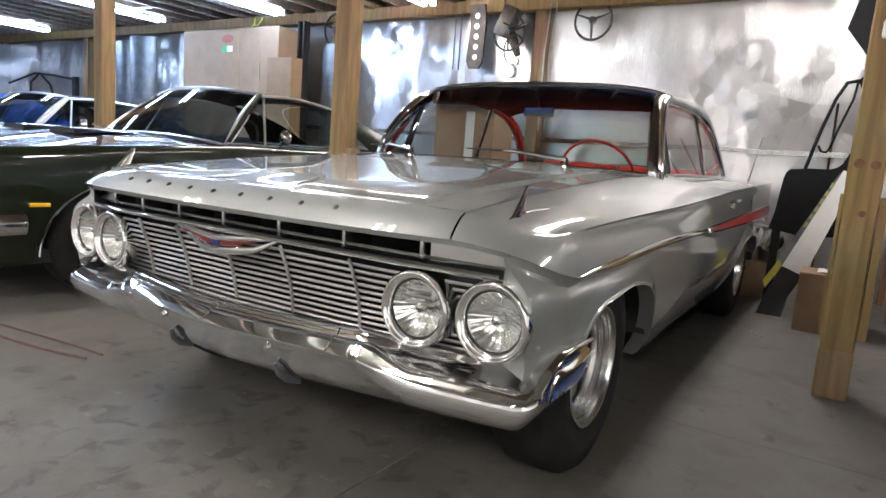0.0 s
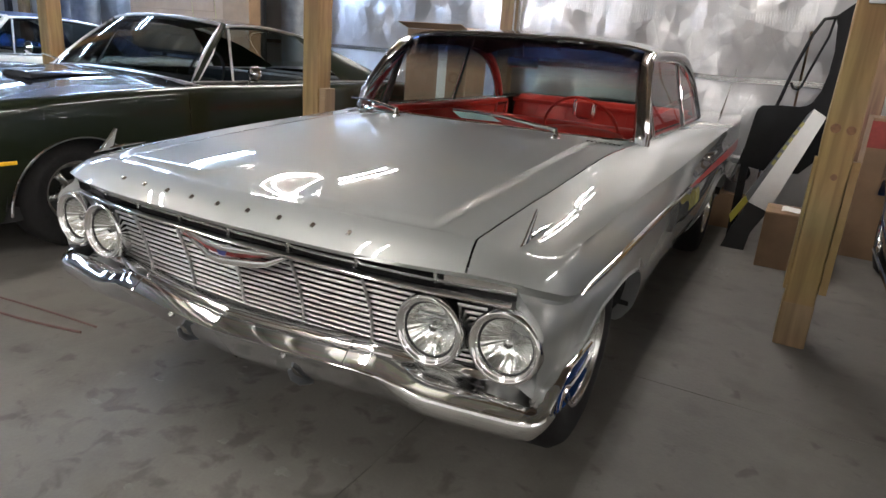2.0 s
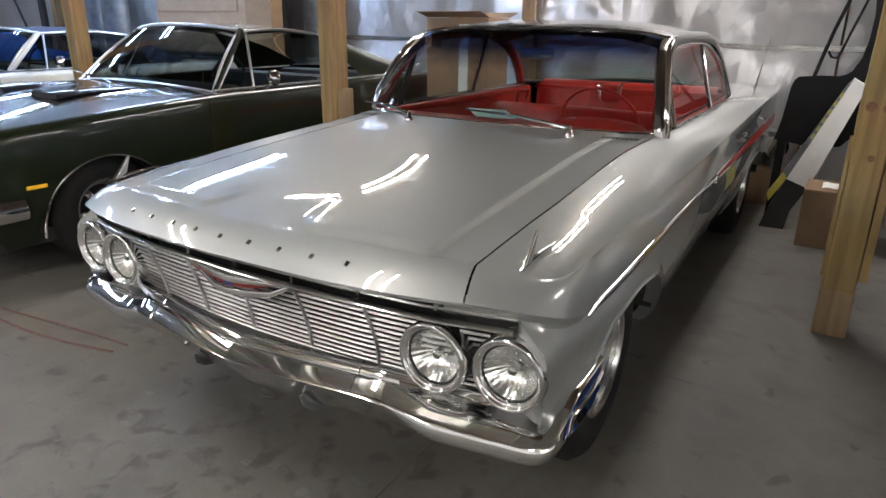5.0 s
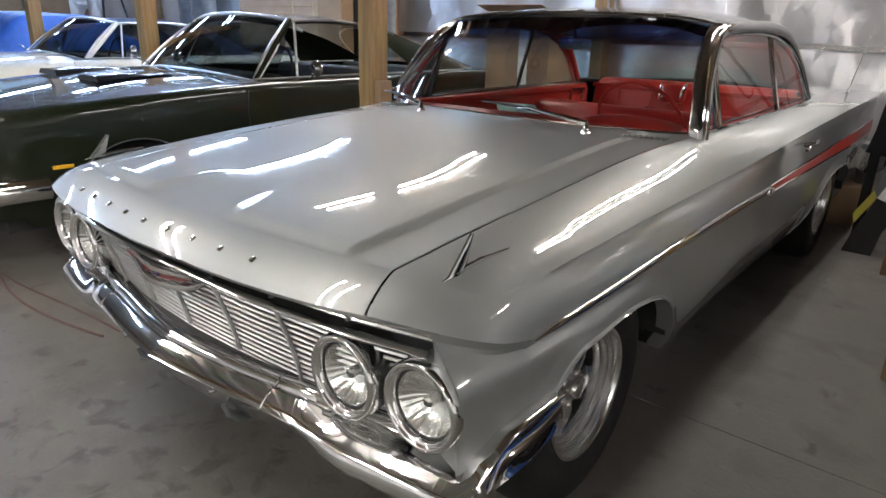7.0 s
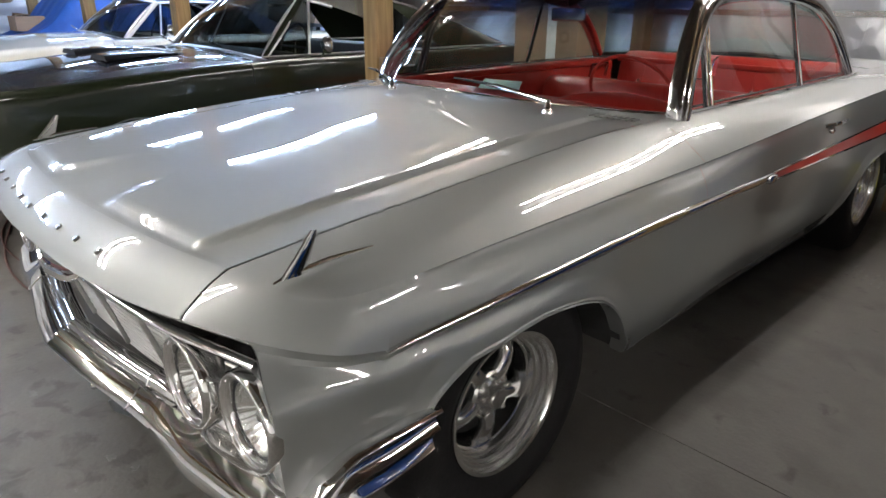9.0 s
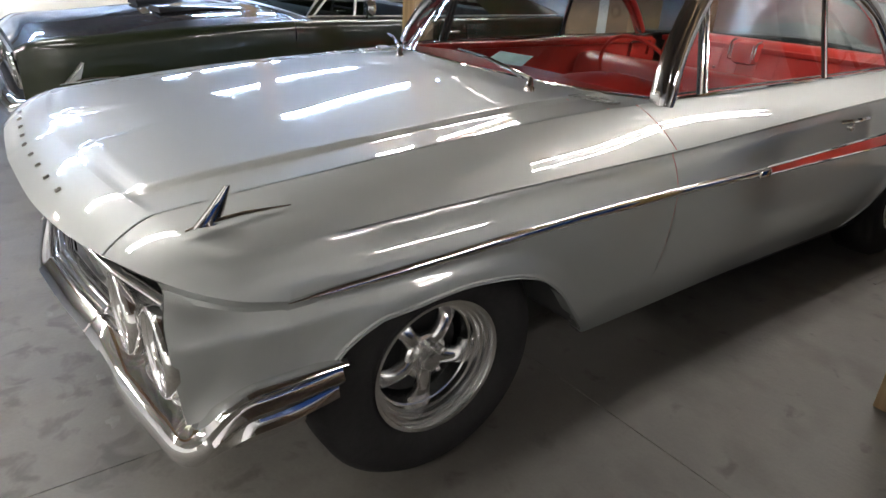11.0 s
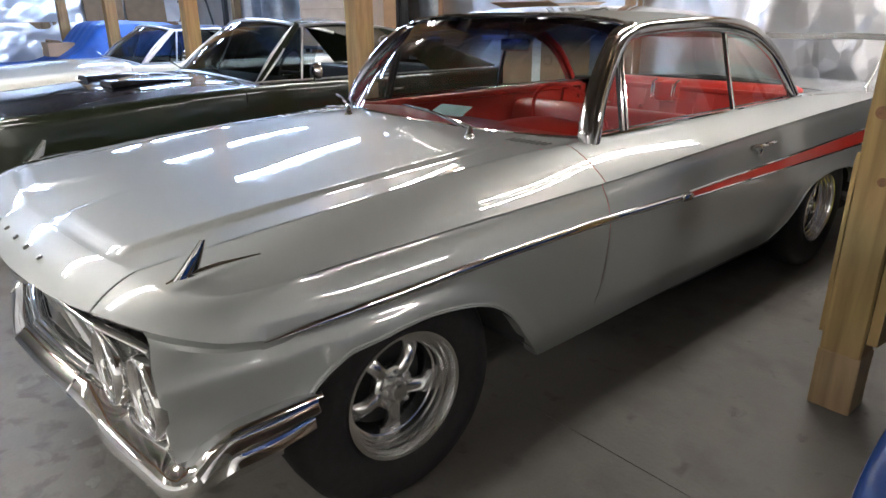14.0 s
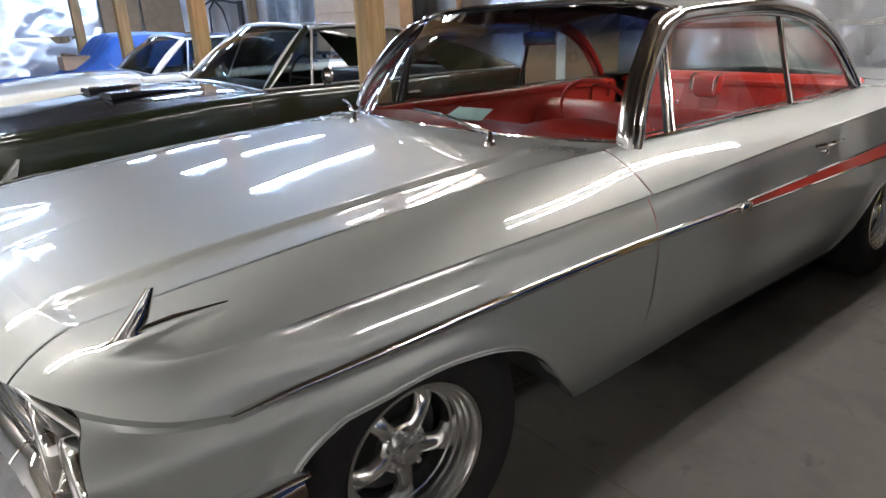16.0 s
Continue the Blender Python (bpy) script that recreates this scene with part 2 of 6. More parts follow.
def crumple(m, size, strength):
    """Broad folds, flat facets and thin sharp creases."""
    nt = m.node_tree
    b = nt.nodes["Principled BSDF"]
    tc = [n for n in nt.nodes if n.type == "TEX_COORD"][0]
    last = [n for n in nt.nodes if n.type == "BUMP"][0]
    mp = nt.nodes.new("ShaderNodeMapping")
    mp.inputs["Rotation"].default_value = (0, radians(42), 0)
    mp.inputs["Scale"].default_value = (1.0, 1.0, 0.6)
    fold = nt.nodes.new("ShaderNodeTexNoise")
    fold.inputs["Scale"].default_value, fold.inputs["Detail"].default_value = size * 0.35, 1.5
    bp = nt.nodes.new("ShaderNodeBump")
    bp.inputs["Strength"].default_value, bp.inputs["Distance"].default_value = strength * 0.55, 0.35
    nt.links.new(tc.outputs["Object"], mp.inputs[0])
    nt.links.new(mp.outputs[0], fold.inputs["Vector"])
    nt.links.new(fold.outputs["Fac"], bp.inputs["Height"])
    nt.links.new(last.outputs[0], bp.inputs["Normal"])
    last = bp.outputs[0]
    for scale, turn, tall, tilt in ((0.8, 44, 0.30, 1.3), (1.5, -38, 0.34, 1.3), (3.6, 32, 0.40, 1.3), (9.0, -25, 0.6, 1.4)):
        mp = nt.nodes.new("ShaderNodeMapping")
        mp.inputs["Rotation"].default_value = (0, radians(turn), 0)
        mp.inputs["Location"].default_value = (scale * 3.7, 0, scale)
        mp.inputs["Scale"].default_value = (1.0, 0.3, tall)
        vo = nt.nodes.new("ShaderNodeTexVoronoi")
        vo.feature = "SMOOTH_F1"
        vo.inputs["Scale"].default_value, vo.inputs["Smoothness"].default_value = scale, 0.12
        sub = nt.nodes.new("ShaderNodeVectorMath")
        sub.operation = "SUBTRACT"
        sub.inputs[1].default_value = (0.5, 0.5, 0.5)
        add = nt.nodes.new("ShaderNodeVectorMath")
        add.operation = "MULTIPLY_ADD"
        add.inputs[1].default_value = (strength * tilt,) * 3
        nt.links.new(tc.outputs["Object"], mp.inputs[0])
        nt.links.new(mp.outputs[0], vo.inputs["Vector"])
        nt.links.new(vo.outputs["Color"], sub.inputs[0])
        nt.links.new(sub.outputs[0], add.inputs[0])
        nt.links.new(last, add.inputs[2])
        last = add.outputs[0]
    unit = nt.nodes.new("ShaderNodeVectorMath")
    unit.operation = "NORMALIZE"
    nt.links.new(last, unit.inputs[0])
    last = unit.outputs[0]
    for scale, turn, width, deep in ((0.8, 41, 0.008, 0.008), (2.2, -36, 0.016, 0.005)):
        mp = nt.nodes.new("ShaderNodeMapping")
        mp.inputs["Rotation"].default_value = (0, radians(turn), 0)
        mp.inputs["Scale"].default_value = (1.0, 0.3, 0.36)
        vo = nt.nodes.new("ShaderNodeTexVoronoi")
        vo.feature = "DISTANCE_TO_EDGE"
        vo.inputs["Scale"].default_value = scale
        mr = nt.nodes.new("ShaderNodeMapRange")
        mr.inputs[2].default_value = width
        bp = nt.nodes.new("ShaderNodeBump")
        bp.inputs["Strength"].default_value, bp.inputs["Distance"].default_value = 0.16, deep
        nt.links.new(tc.outputs["Object"], mp.inputs[0])
        nt.links.new(mp.outputs[0], vo.inputs["Vector"])
        nt.links.new(vo.outputs["Distance"], mr.inputs[0])
        nt.links.new(mr.outputs[0], bp.inputs["Height"])
        nt.links.new(last, bp.inputs["Normal"])
        last = bp.outputs[0]
    nt.links.new(last, b.inputs["Normal"])


crumple(FOIL, 4.2, 0.12)
crumple(FOILR, 4.2, 0.07)
STAIN = mat("oil_stain", (0.10, 0.095, 0.085), 0.55, vary=0.35, scale=14)
REDCORD = mat("red_cord", (0.085, 0.04, 0.032), 0.6, vary=0.2, scale=40)
HLGLASS = mat("headlight_glass", (0.66, 0.67, 0.66), 0.13, 0.95, 1.0, vary=0.12, scale=30)
SILVERED = mat("silvered_reflector", (0.88, 0.88, 0.87), 0.16, 1.0, vary=0.03, scale=60)
CLEAR = glass_mat("clear_glass", (0.38, 0.42, 0.42))
LENSG = glass_mat("lens_glass", (0.90, 0.91, 0.90))
# unseen front and right walls, light enough to bounce fill onto the coupe
DIM = mat("grey_fill_wall", (0.50, 0.50, 0.49), 0.7, vary=0.12, scale=3)
PALE = mat("pale_fill_wall", (0.72, 0.71, 0.69), 0.7, vary=0.08, scale=2)
OILY = mat("oily_iron", (0.05, 0.042, 0.036), 0.5, 0.4, vary=0.4, scale=14)
SIDEG = glass_mat("side_glass", (0.84, 0.86, 0.85))
SHADED = glass_mat("windshield_glass", (0.62, 0.68, 0.66), (1.22, 1.33, (0.035, 0.065, 0.19)))
REARG = glass_mat("rear_glass", (0.60, 0.66, 0.64))
TUBEM = glow("fluorescent_tube", (1.015, 0.975, 0.950), 125.0)
# stronger tubes, as fill, for the added front row and the flank lamp
TUBEF = glow("boosted_fill_tube", (1.015, 0.975, 0.950), 240.0)
TUBEC = glow("cool_fluorescent_tube", (0.60, 0.84, 1.28), 105.0)
LAMPW = mat("white_enamel", (0.78, 0.78, 0.76), 0.4, vary=0.04, scale=10)


# ---- mesh helpers ----
def curve(ts, vs):
    ts, vs = np.array(ts, float), np.array(vs, float)
    h, d = np.diff(ts), np.diff(vs) / np.diff(ts)
    m = np.zeros(len(ts))
    m[0], m[-1] = d[0], d[-1]
    for i in range(1, len(ts) - 1):
        if d[i - 1] * d[i] > 0:
            w1, w2 = 2 * h[i] + h[i - 1], h[i] + 2 * h[i - 1]
            m[i] = (w1 + w2) / (w1 / d[i - 1] + w2 / d[i])

    def f(t):
        i = int(np.clip(np.searchsorted(ts, t) - 1, 0, len(ts) - 2))
        s = float(np.clip((t - ts[i]) / h[i], 0, 1))
        return float((1 + 2 * s) * (1 - s) ** 2 * vs[i] + s * (1 - s) ** 2 * h[i] * m[i] + s * s * (3 - 2 * s) * vs[i + 1] + s * s * (s - 1) * h[i] * m[i + 1])
    return f


def fair(ts, vs, sigma=0.16):
    """A curve with its bends spread out, for body lines that mirror lamps."""
    f = curve(ts, vs)
    n = 241
    t = np.linspace(ts[0], ts[-1], n)
    v = np.array([f(x) for x in t])
    step = t[1] - t[0]
    w = max(2, int(3 * sigma / step))
    kern = np.exp(-0.5 * (np.arange(-w, w + 1) * step / sigma) ** 2)
    kern /= kern.sum()
    pad = np.concatenate([2 * v[0] - v[w:0:-1], v, 2 * v[-1] - v[-2:-w - 2:-1]])
    v = np.convolve(pad, kern, "valid")
    return curve(t, v)


def lerp(a, b, t):
    return tuple(p + (q - p) * t for p, q in zip(a, b))


def grid(P, flip=False, close_u=False, close_v=False):
    """Faces over a table of points, rows by columns."""
    n, m = len(P), len(P[0])
    V = [tuple(p) for row in P for p in row]
    F = []
    for i in range(n if close_u else n - 1):
        for j in range(m if close_v else m - 1):
            a, b = i * m + j, i * m + (j + 1) % m
            c, d = ((i + 1) % n) * m + (j + 1) % m, ((i + 1) % n) * m + j
            F.append((a, d, c, b) if flip else (a, b, c, d))
    return V, F


def join(*vf):
    V, F = [], []
    for v, f in vf:
        o = len(V)
        V += list(v)
        F += [tuple(i + o for i in q) for q in f]
    return V, F


def weld(vf, tol=1e-4):
    seen, V, remap = {}, [], []
    for p in vf[0]:
        k = tuple(round(c / tol) for c in p)
        if k not in seen:
            seen[k] = len(V)
            V.append(p)
        remap.append(seen[k])
    F = []
    for q in vf[1]:
        r = []
        for i in q:
            if remap[i] not in r:
                r.append(remap[i])
        if len(r) > 2:
            F.append(tuple(r))
    return V, F


def mirx(vf):
    return [(-x, y, z) for x, y, z in vf[0]], [tuple(reversed(q)) for q in vf[1]]


def shift(vf, dx=0, dy=0, dz=0):
    return [(x + dx, y + dy, z + dz) for x, y, z in vf[0]], vf[1]


def xform(vf, m):
    return [tuple(m @ Vector(p)) for p in vf[0]], vf[1]


def box(x0, x1, y0, y1, z0, z1, bevel=0.004):
    b = min(bevel, (x1 - x0) / 3, (y1 - y0) / 3, (z1 - z0) / 3)
    bm = bmesh.new()
    bmesh.ops.create_cube(bm, size=1, matrix=Matrix.Translation(((x0 + x1) / 2, (y0 + y1) / 2, (z0 + z1) / 2)) @ Matrix.Diagonal((x1 - x0, y1 - y0, z1 - z0, 1)))
    if b > 0:
        bmesh.ops.bevel(bm, geom=bm.edges[:], offset=b, segments=2, affect="EDGES", profile=0.5)
    bm.verts.index_update()
    vf = [tuple(v.co) for v in bm.verts], [tuple(v.index for v in f.verts) for f in bm.faces]
    bm.free()
    return vf


def tube(pts, r, n=8, caps=True, flat=1.0, up=None):
    """A round (or flattened) rod along points; r may be a list."""
    pts = [Vector(p) for p in pts]
    rows = []
    prev = None
    for i, p in enumerate(pts):
        d = (pts[min(i + 1, len(pts) - 1)] - pts[max(i - 1, 0)]).normalized()
        ref = Vector(up) if up else (prev if prev else (Vector((0, 0, 1)) if abs(d.z) < 0.9 else Vector((1, 0, 0))))
        a = d.cross(ref)
        a = a.normalized() if a.length > 1e-6 else d.orthogonal().normalized()
        c = a.cross(d).normalized()
        prev = c
        rr = r[i] if isinstance(r, (list, tuple)) else r
        rows.append([tuple(p + a * rr * math.cos(2 * math.pi * k / n) + c * rr * flat * math.sin(2 * math.pi * k / n)) for k in range(n)])
    V, F = grid(rows, close_v=True)
    if caps:
        F = F + [tuple(range(n))[::-1], tuple(range((len(rows) - 1) * n, len(rows) * n))]
    return V, F


def revolve(prof, n=48, axis="x", centre=(0, 0, 0), close=False):
    """prof: (along axis, radius) pairs."""
    rows = []
    for k in range(n):
        a = 2 * math.pi * k / n
        row = []
        for h, r in prof:
            c, s = r * math.cos(a), r * math.sin(a)
            p = {"x": (h, c, s), "y": (s, h, c), "z": (c, s, h)}[axis]
            row.append(tuple(q + o for q, o in zip(p, centre)))
        rows.append(row)
    return grid(rows, close_u=True, close_v=close)


def prism(poly, axis, a, b):
    """A flat polygon (2 coordinates) pushed along an axis from a to b."""
    def put(p, h):
        return {"x": (h, p[0], p[1]), "y": (p[0], h, p[1]), "z": (p[0], p[1], h)}[axis]
    n = len(poly)
    V = [put(p, a) for p in poly] + [put(p, b) for p in poly]
    F = [tuple(range(n))[::-1], tuple(range(n, 2 * n))] + [(i, (i + 1) % n, n + (i + 1) % n, n + i) for i in range(n)]
    return V, F


def link_mesh(name, vf, material, smooth=True, angle=40, solid=0.0, fix=False):
    me = bpy.data.meshes.new(name)
    me.from_pydata([tuple(map(float, p)) for p in vf[0]], [], [tuple(map(int, q)) for q in vf[1]])
    me.materials.append(material)
    if fix:
        bm = bmesh.new()
        bm.from_mesh(me)
        bmesh.ops.recalc_face_normals(bm, faces=bm.faces[:])
        bm.to_mesh(me)
        bm.free()
    if smooth:
        me.shade_smooth()
        if angle:
            me.set_sharp_from_angle(angle=radians(angle))
    me.update()
    ob = new(name, me)
    if solid:
        md = ob.modifiers.new("thickness", "SOLIDIFY")
        md.thickness, md.offset, md.use_rim = solid, -1, not smooth
    return ob


def part(name, vf, material, parent, label="", smooth=True, angle=40, solid=0.0, fix=False):
    ob = link_mesh(name, vf, material, smooth, angle, solid, fix)
    ob.parent = parent
    if label:
        ob["label"] = label
    return ob


def thing(name, label, category, loc=(0, 0, 0), group="", rz=0):
    ob = new(name)
    ob.empty_display_size = 0.1
    ob.matrix_basis = pose(*loc, 0, 0, rz)
    return tagged(ob, label, category, group)


def solo(name, vf, material, label, category, smooth=True, group="", kind="", angle=40, fix=False, solid=0.0):
    return tagged(link_mesh(name, vf, material, smooth, angle, solid, fix), label, category, group, kind)


# ---- setting ----
XL, XR, YB, YF, CEIL = -14.0, 7.6, 4.85, -7.0, 2.98
# slab in bays with saw-cut joints
JX, JY = (XL, -9.6, -6.6, -3.3, 0.40, 3.6, XR), (YF, -3.3, 0.66, YB)
floor = tagged(new("floor"), "bare grey concrete slab with saw-cut joints and stains", "floor", kind="structure")
for i in range(len(JX) - 1):
    for j in range(len(JY) - 1):
        part("slab", box(JX[i] + 0.0013, JX[i + 1] - 0.0013, JY[j] + 0.0013, JY[j + 1] - 0.0013, -0.12, 0.0, 0.002), CONCRETE, floor, smooth=False)
part("joint_filler", box(XL, XR, YF, YB, -0.14, -0.012, 0), DARK, floor, smooth=False)


def wall(name, vf, label, m=OLDW):
    return solo(name, vf, m, label, "wall", smooth=False, kind="structure")


wall("wall_back", box(XL - 0.2, XR + 0.2, YB + 0.05, YB + 0.2, 0, CEIL, 0), "timber framed back wall behind foil insulation")
wall("wall_left", box(XL - 0.2, XL, YF, YB + 0.05, 0, CEIL, 0), "timber framed end wall behind foil insulation")
# these two close the room out of view and bounce light back
wall("wall_right", box(XR, XR + 0.15, YF, YB + 0.05, 0, CEIL, 0), "plain unseen side wall, kept pale to bounce light", PALE)
wall("wall_front", box(XL - 0.2, XR + 0.15, YF - 0.15, YF, 0, CEIL, 0), "plain unseen front wall, light grey to bounce light", DIM)


def foil_sheet(x0, x1, z0, z1, nx, nz, amp, seed, to="y", at=YB):
    rows = []
    for i in range(nx + 1):
        x = x0 + (x1 - x0) * i / nx
        row = []
        for k in range(nz + 1):
            z = z0 + (z1 - z0) * k / nz
            p = Vector((x * 1.1 + seed, z * 1.5, seed * 0.7))
            n = noise.noise(p * 0.9) + 0.5 * noise.noise(p * 2.1) - 0.9 * abs(noise.noise(p * 1.7 + Vector((0.5 * z, 0.8 * x, 0)))) - 0.5 * abs(noise.noise(p * 3.7 + Vector((3, 1, 2))))
            sag = 0.02 * math.sin(math.pi * (z - z0) / (z1 - z0))
            d = amp * n + sag
            row.append((x, at - 0.012 - max(-0.05, d), z) if to == "y" else (at + 0.012 + max(-0.05, d), x, z))
        rows.append(row)
    return grid(rows, flip=(to == "y"))


bays = [(-14.0, -10.7), (-10.7, -7.72), (-7.72, -4.62), (-4.62, -1.62), (-1.62, 1.3), (1.3, 4.4), (4.4, 7.6)]
for n, (a, b) in enumerate(bays):
    solo("foil_insulation", foil_sheet(a + 0.01, b - 0.01, 0.0, 1.268, int((b - a) * 34), 44, 0.005, 3.1 * n + 1), FOIL, "crinkled silver foil insulation on the wall, lower strip", "insulation", kind="structure", angle=0, group="foil strips")
    solo("foil_insulation", foil_sheet(a + 0.01, b - 0.01, 1.272, 2.72, int((b - a) * 34), 50, 0.006, 5.3 * n + 2), FOIL, "crinkled silver foil insulation on the wall, upper strip", "insulation", kind="structure", angle=0, group="foil strips")
    solo("foil_tape", grid([[(x, YB - 0.035 - 0.01 * noise.noise(Vector((x * 3, n, 0))), z + 0.012 * noise.noise(Vector((x * 2, n, 5)))) for z in (1.245, 1.27, 1.292)] for x in np.linspace(a, b, 60)], flip=True), STEEL, "wrinkled foil tape along the sheet joint", "tape", kind="structure")
for z0, z1, n in ((0.0, 1.4, 1), (1.41, 2.72, 2)):
    solo("foil_insulation", foil_sheet(YF, YB, z0, z1, 200, 40, 0.02, 9.0 * n, "x", XL), FOIL, "crinkled silver foil insulation on the end wall", "insulation", kind="structure", angle=0, group="foil strips")
# ribbed bubble foil hung high on the back wall
rib = [[(x, YB - 0.030 - 0.0009 * math.sin(2 * math.pi * x / 0.024) * min(1, (z - 1.5) / 0.5), z) for z in (1.80 + 0.16 * noise.noise(Vector((x * 1.3, 0, 0))), 2.10, 2.45, 2.745)] for x in np.linspace(-1.50, 1.60, 960)]
solo("ribbed_foil", grid(rib, flip=True), FOILR, "ribbed silver bubble foil along the wall top", "insulation", kind="structure")

# ceiling: boards on joists, one mesh a half; unseen front half paled as fill
for y0, y1, m, words in ((-1.2, YB, JOIST, "exposed dark timber joists and floor boards overhead"), (YF, -1.205, PALEFILL, "unseen front joists and boards, made pale to bounce light")):
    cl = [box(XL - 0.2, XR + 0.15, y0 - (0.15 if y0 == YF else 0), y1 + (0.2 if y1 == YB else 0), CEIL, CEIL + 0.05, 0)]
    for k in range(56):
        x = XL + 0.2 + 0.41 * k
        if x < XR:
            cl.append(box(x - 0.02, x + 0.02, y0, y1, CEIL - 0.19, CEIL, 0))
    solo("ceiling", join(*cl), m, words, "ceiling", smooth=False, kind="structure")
for nm, y, z0, z1 in (("beam", 1.57, 2.56, 2.79), ("beam", 4.72, 2.66, 2.80), ("beam", -3.4, 2.56, 2.79)):
    solo(nm, box(XL, XR, y - 0.07, y + 0.07, z0, z1, 0.004), OLDW if y < 4 else PINE, "long timber beam under the joists", "beam", smooth=False, kind="structure", group="ceiling beams")

# ---- posts ----
FOOT = wood_mat("damp_pine", (0.36, 0.25, 0.135), (0.23, 0.15, 0.08))
POST_X = (1.572, -1.618, -4.70, -7.55, -10.35)
for n, x in enumerate(POST_X):
    hw = 0.070
    p = thing("post", "square pine timber post with scarred edges standing on the slab", "post", (x, 1.57, 0), "timber posts")
    rows = []
    for k in range(80):
        z = 2.56 * k / 79
        wv = [0.006 * noise.noise(Vector((n * 5 + q, z * 2.3, 1))) + (0.007 if n == 1 else 0.003) * noise.noise(Vector((n * 7 + q, z * 9.0, 4))) for q in range(4)]
        b = 0.007
        w = hw
        ring_ = [(-w + b, -w), (w - b + wv[0], -w), (w + wv[0], -w + b), (w + wv[1], w - b), (w - b, w), (-w + b, w), (-w + wv[2], w - b), (-w + wv[3], -w + b)]
        rows.append([(a, c, z) for a, c in ring_])
    vf = grid(rows, close_v=True)
    vf = (vf[0], vf[1] + [tuple(range(8))[::-1], tuple(range(79 * 8, 80 * 8))])
    part("post_timber", vf, PINE, p, "", angle=30)
    if n == 0:
        for s, zt in ((-1, 0.965), (1, 0.960)):
            x0, x1 = (-0.085, -0.071) if s < 0 else (0.074, 0.108)
            part("side_board", prism([(-0.062, 0.30), (0.05, 0.285), (0.066, 0.33), (0.066, zt - 0.04), (0.04, zt), (-0.05, zt + 0.005), (-0.066, zt - 0.03)], "x", x0, x1), PINE, p, "pine side cleat", fix=True, smooth=False)
        part("base_stain", box(-0.0735, 0.0735, -0.0715, 0.0715, 0.0, 0.235, 0.005), FOOT, p, "darkened post foot", smooth=False)
        for kx, kz, r in ((-0.030, 1.112, 0.022), (0.034, 1.108, 0.020), (0.012, 0.885, 0.015)):
            part("wood_knot", revolve([(-0.0725, 0.0), (-0.0722, r), (-0.068, r * 1.05)], 18, "y", (kx, 0, kz)), KNOT, p, "dark round knot")
    if n == 1:
        part("end_block", box(0.071, 0.125, -0.06, 0.05, 0.82, 1.01, 0.006), FOOT, p, "pale wood block nailed to the post")
for x in (-1.62, -4.62, -7.72, -10.8, 1.9):
    solo("wall_post", box(x - 0.07, x + 0.07, YB - 0.16, YB - 0.02, 0, 2.66, 0.006), OLDW, "weathered timber post against the foil wall", "post", smooth=False, group="wall posts")
solo("thermostat", box(1.545, 1.625, 1.475, 1.500, 1.66, 1.735, 0.008), LAMPW, "small white plastic control box on the post", "switch")

# ---- lamps ----
def tube_light(x, y, z=2.659, length=2.44):
    f = thing("ceiling_light", "white twin-tube fluorescent batten below the joists, front row added as fill", "ceiling light", (x, y, z), "fluorescent lights")
    h = length / 2
    part("batten", box(-0.028, 0.028, -h - 0.02, h + 0.02, 0.085, 0.12, 0.006), LAMPW, f)
    for e in (-0.7, 0.7):
        part("mounting_board", box(-0.26, 0.26, e * h - 0.04, e * h + 0.04, 0.12, 0.131, 0.002), LAMPW, f, smooth=False)
    for s in (-1, 1):
        part("fluorescent_tube", tube([(s * 0.085, -h, 0.02), (s * 0.085, h, 0.02)], 0.0135, 10), TUBEF if y < -3 or x > 4 else TUBEC if x < -4 else TUBEM, f, "glowing white tube")
        for e in (-1, 1):
            part("lamp_holder", box(min(s * 0.03, s * 0.10), max(s * 0.03, s * 0.10), e * h - 0.012, e * h + 0.012, 0.0, 0.078, 0.003), LAMPW, f)


# one row over the cars, two in front; the y<-3 row is added fill
for x, y in ((-11.0, 2.9), (-7.55, 2.85), (-5.15, 2.95), (-2.80, 3.0), (0.88, 2.9), (-4.4, -4.4), (-0.9, -4.9), (2.4, -4.6), (5.8, -4.6)):
    tube_light(x, y)
# the two at x<-5 are unseen as well, added to light the far cars
for x, y in ((-8.25, -1.0), (-5.25, -1.1), (-2.75, -1.25), (-0.25, -1.4), (4.6, 2.3)):
    tube_light(x, y, length=1.52)


# ---- the silver coupe ----
coupe = thing("coupe", "silver two-door hardtop coupe with chrome bumper and red interior", "car")

# outline of the nose: lip edge and inner break, from the centre (0) round the corner (7)
NU = list(range(8))
LX = curve(NU, (0, 0.35, 0.60, 0.775, 0.872, 0.936, 0.969, 0.977))
LY = curve(NU, (-0.844, -0.829, -0.794, -0.742, -0.688, -0.618, -0.530, -0.440))
LZ = curve(NU, (0.823, 0.822, 0.820, 0.816, 0.800, 0.774, 0.744, 0.724))
CX = curve(NU, (0, 0.34, 0.58, 0.745, 0.835, 0.893, 0.925, 0.933))
CY = curve(NU, (-0.72, -0.70, -0.672, -0.632, -0.600, -0.557, -0.488, -0.40))
CZ = curve(NU, (0.884, 0.884, 0.881, 0.873, 0.858, 0.840, 0.832, 0.831))
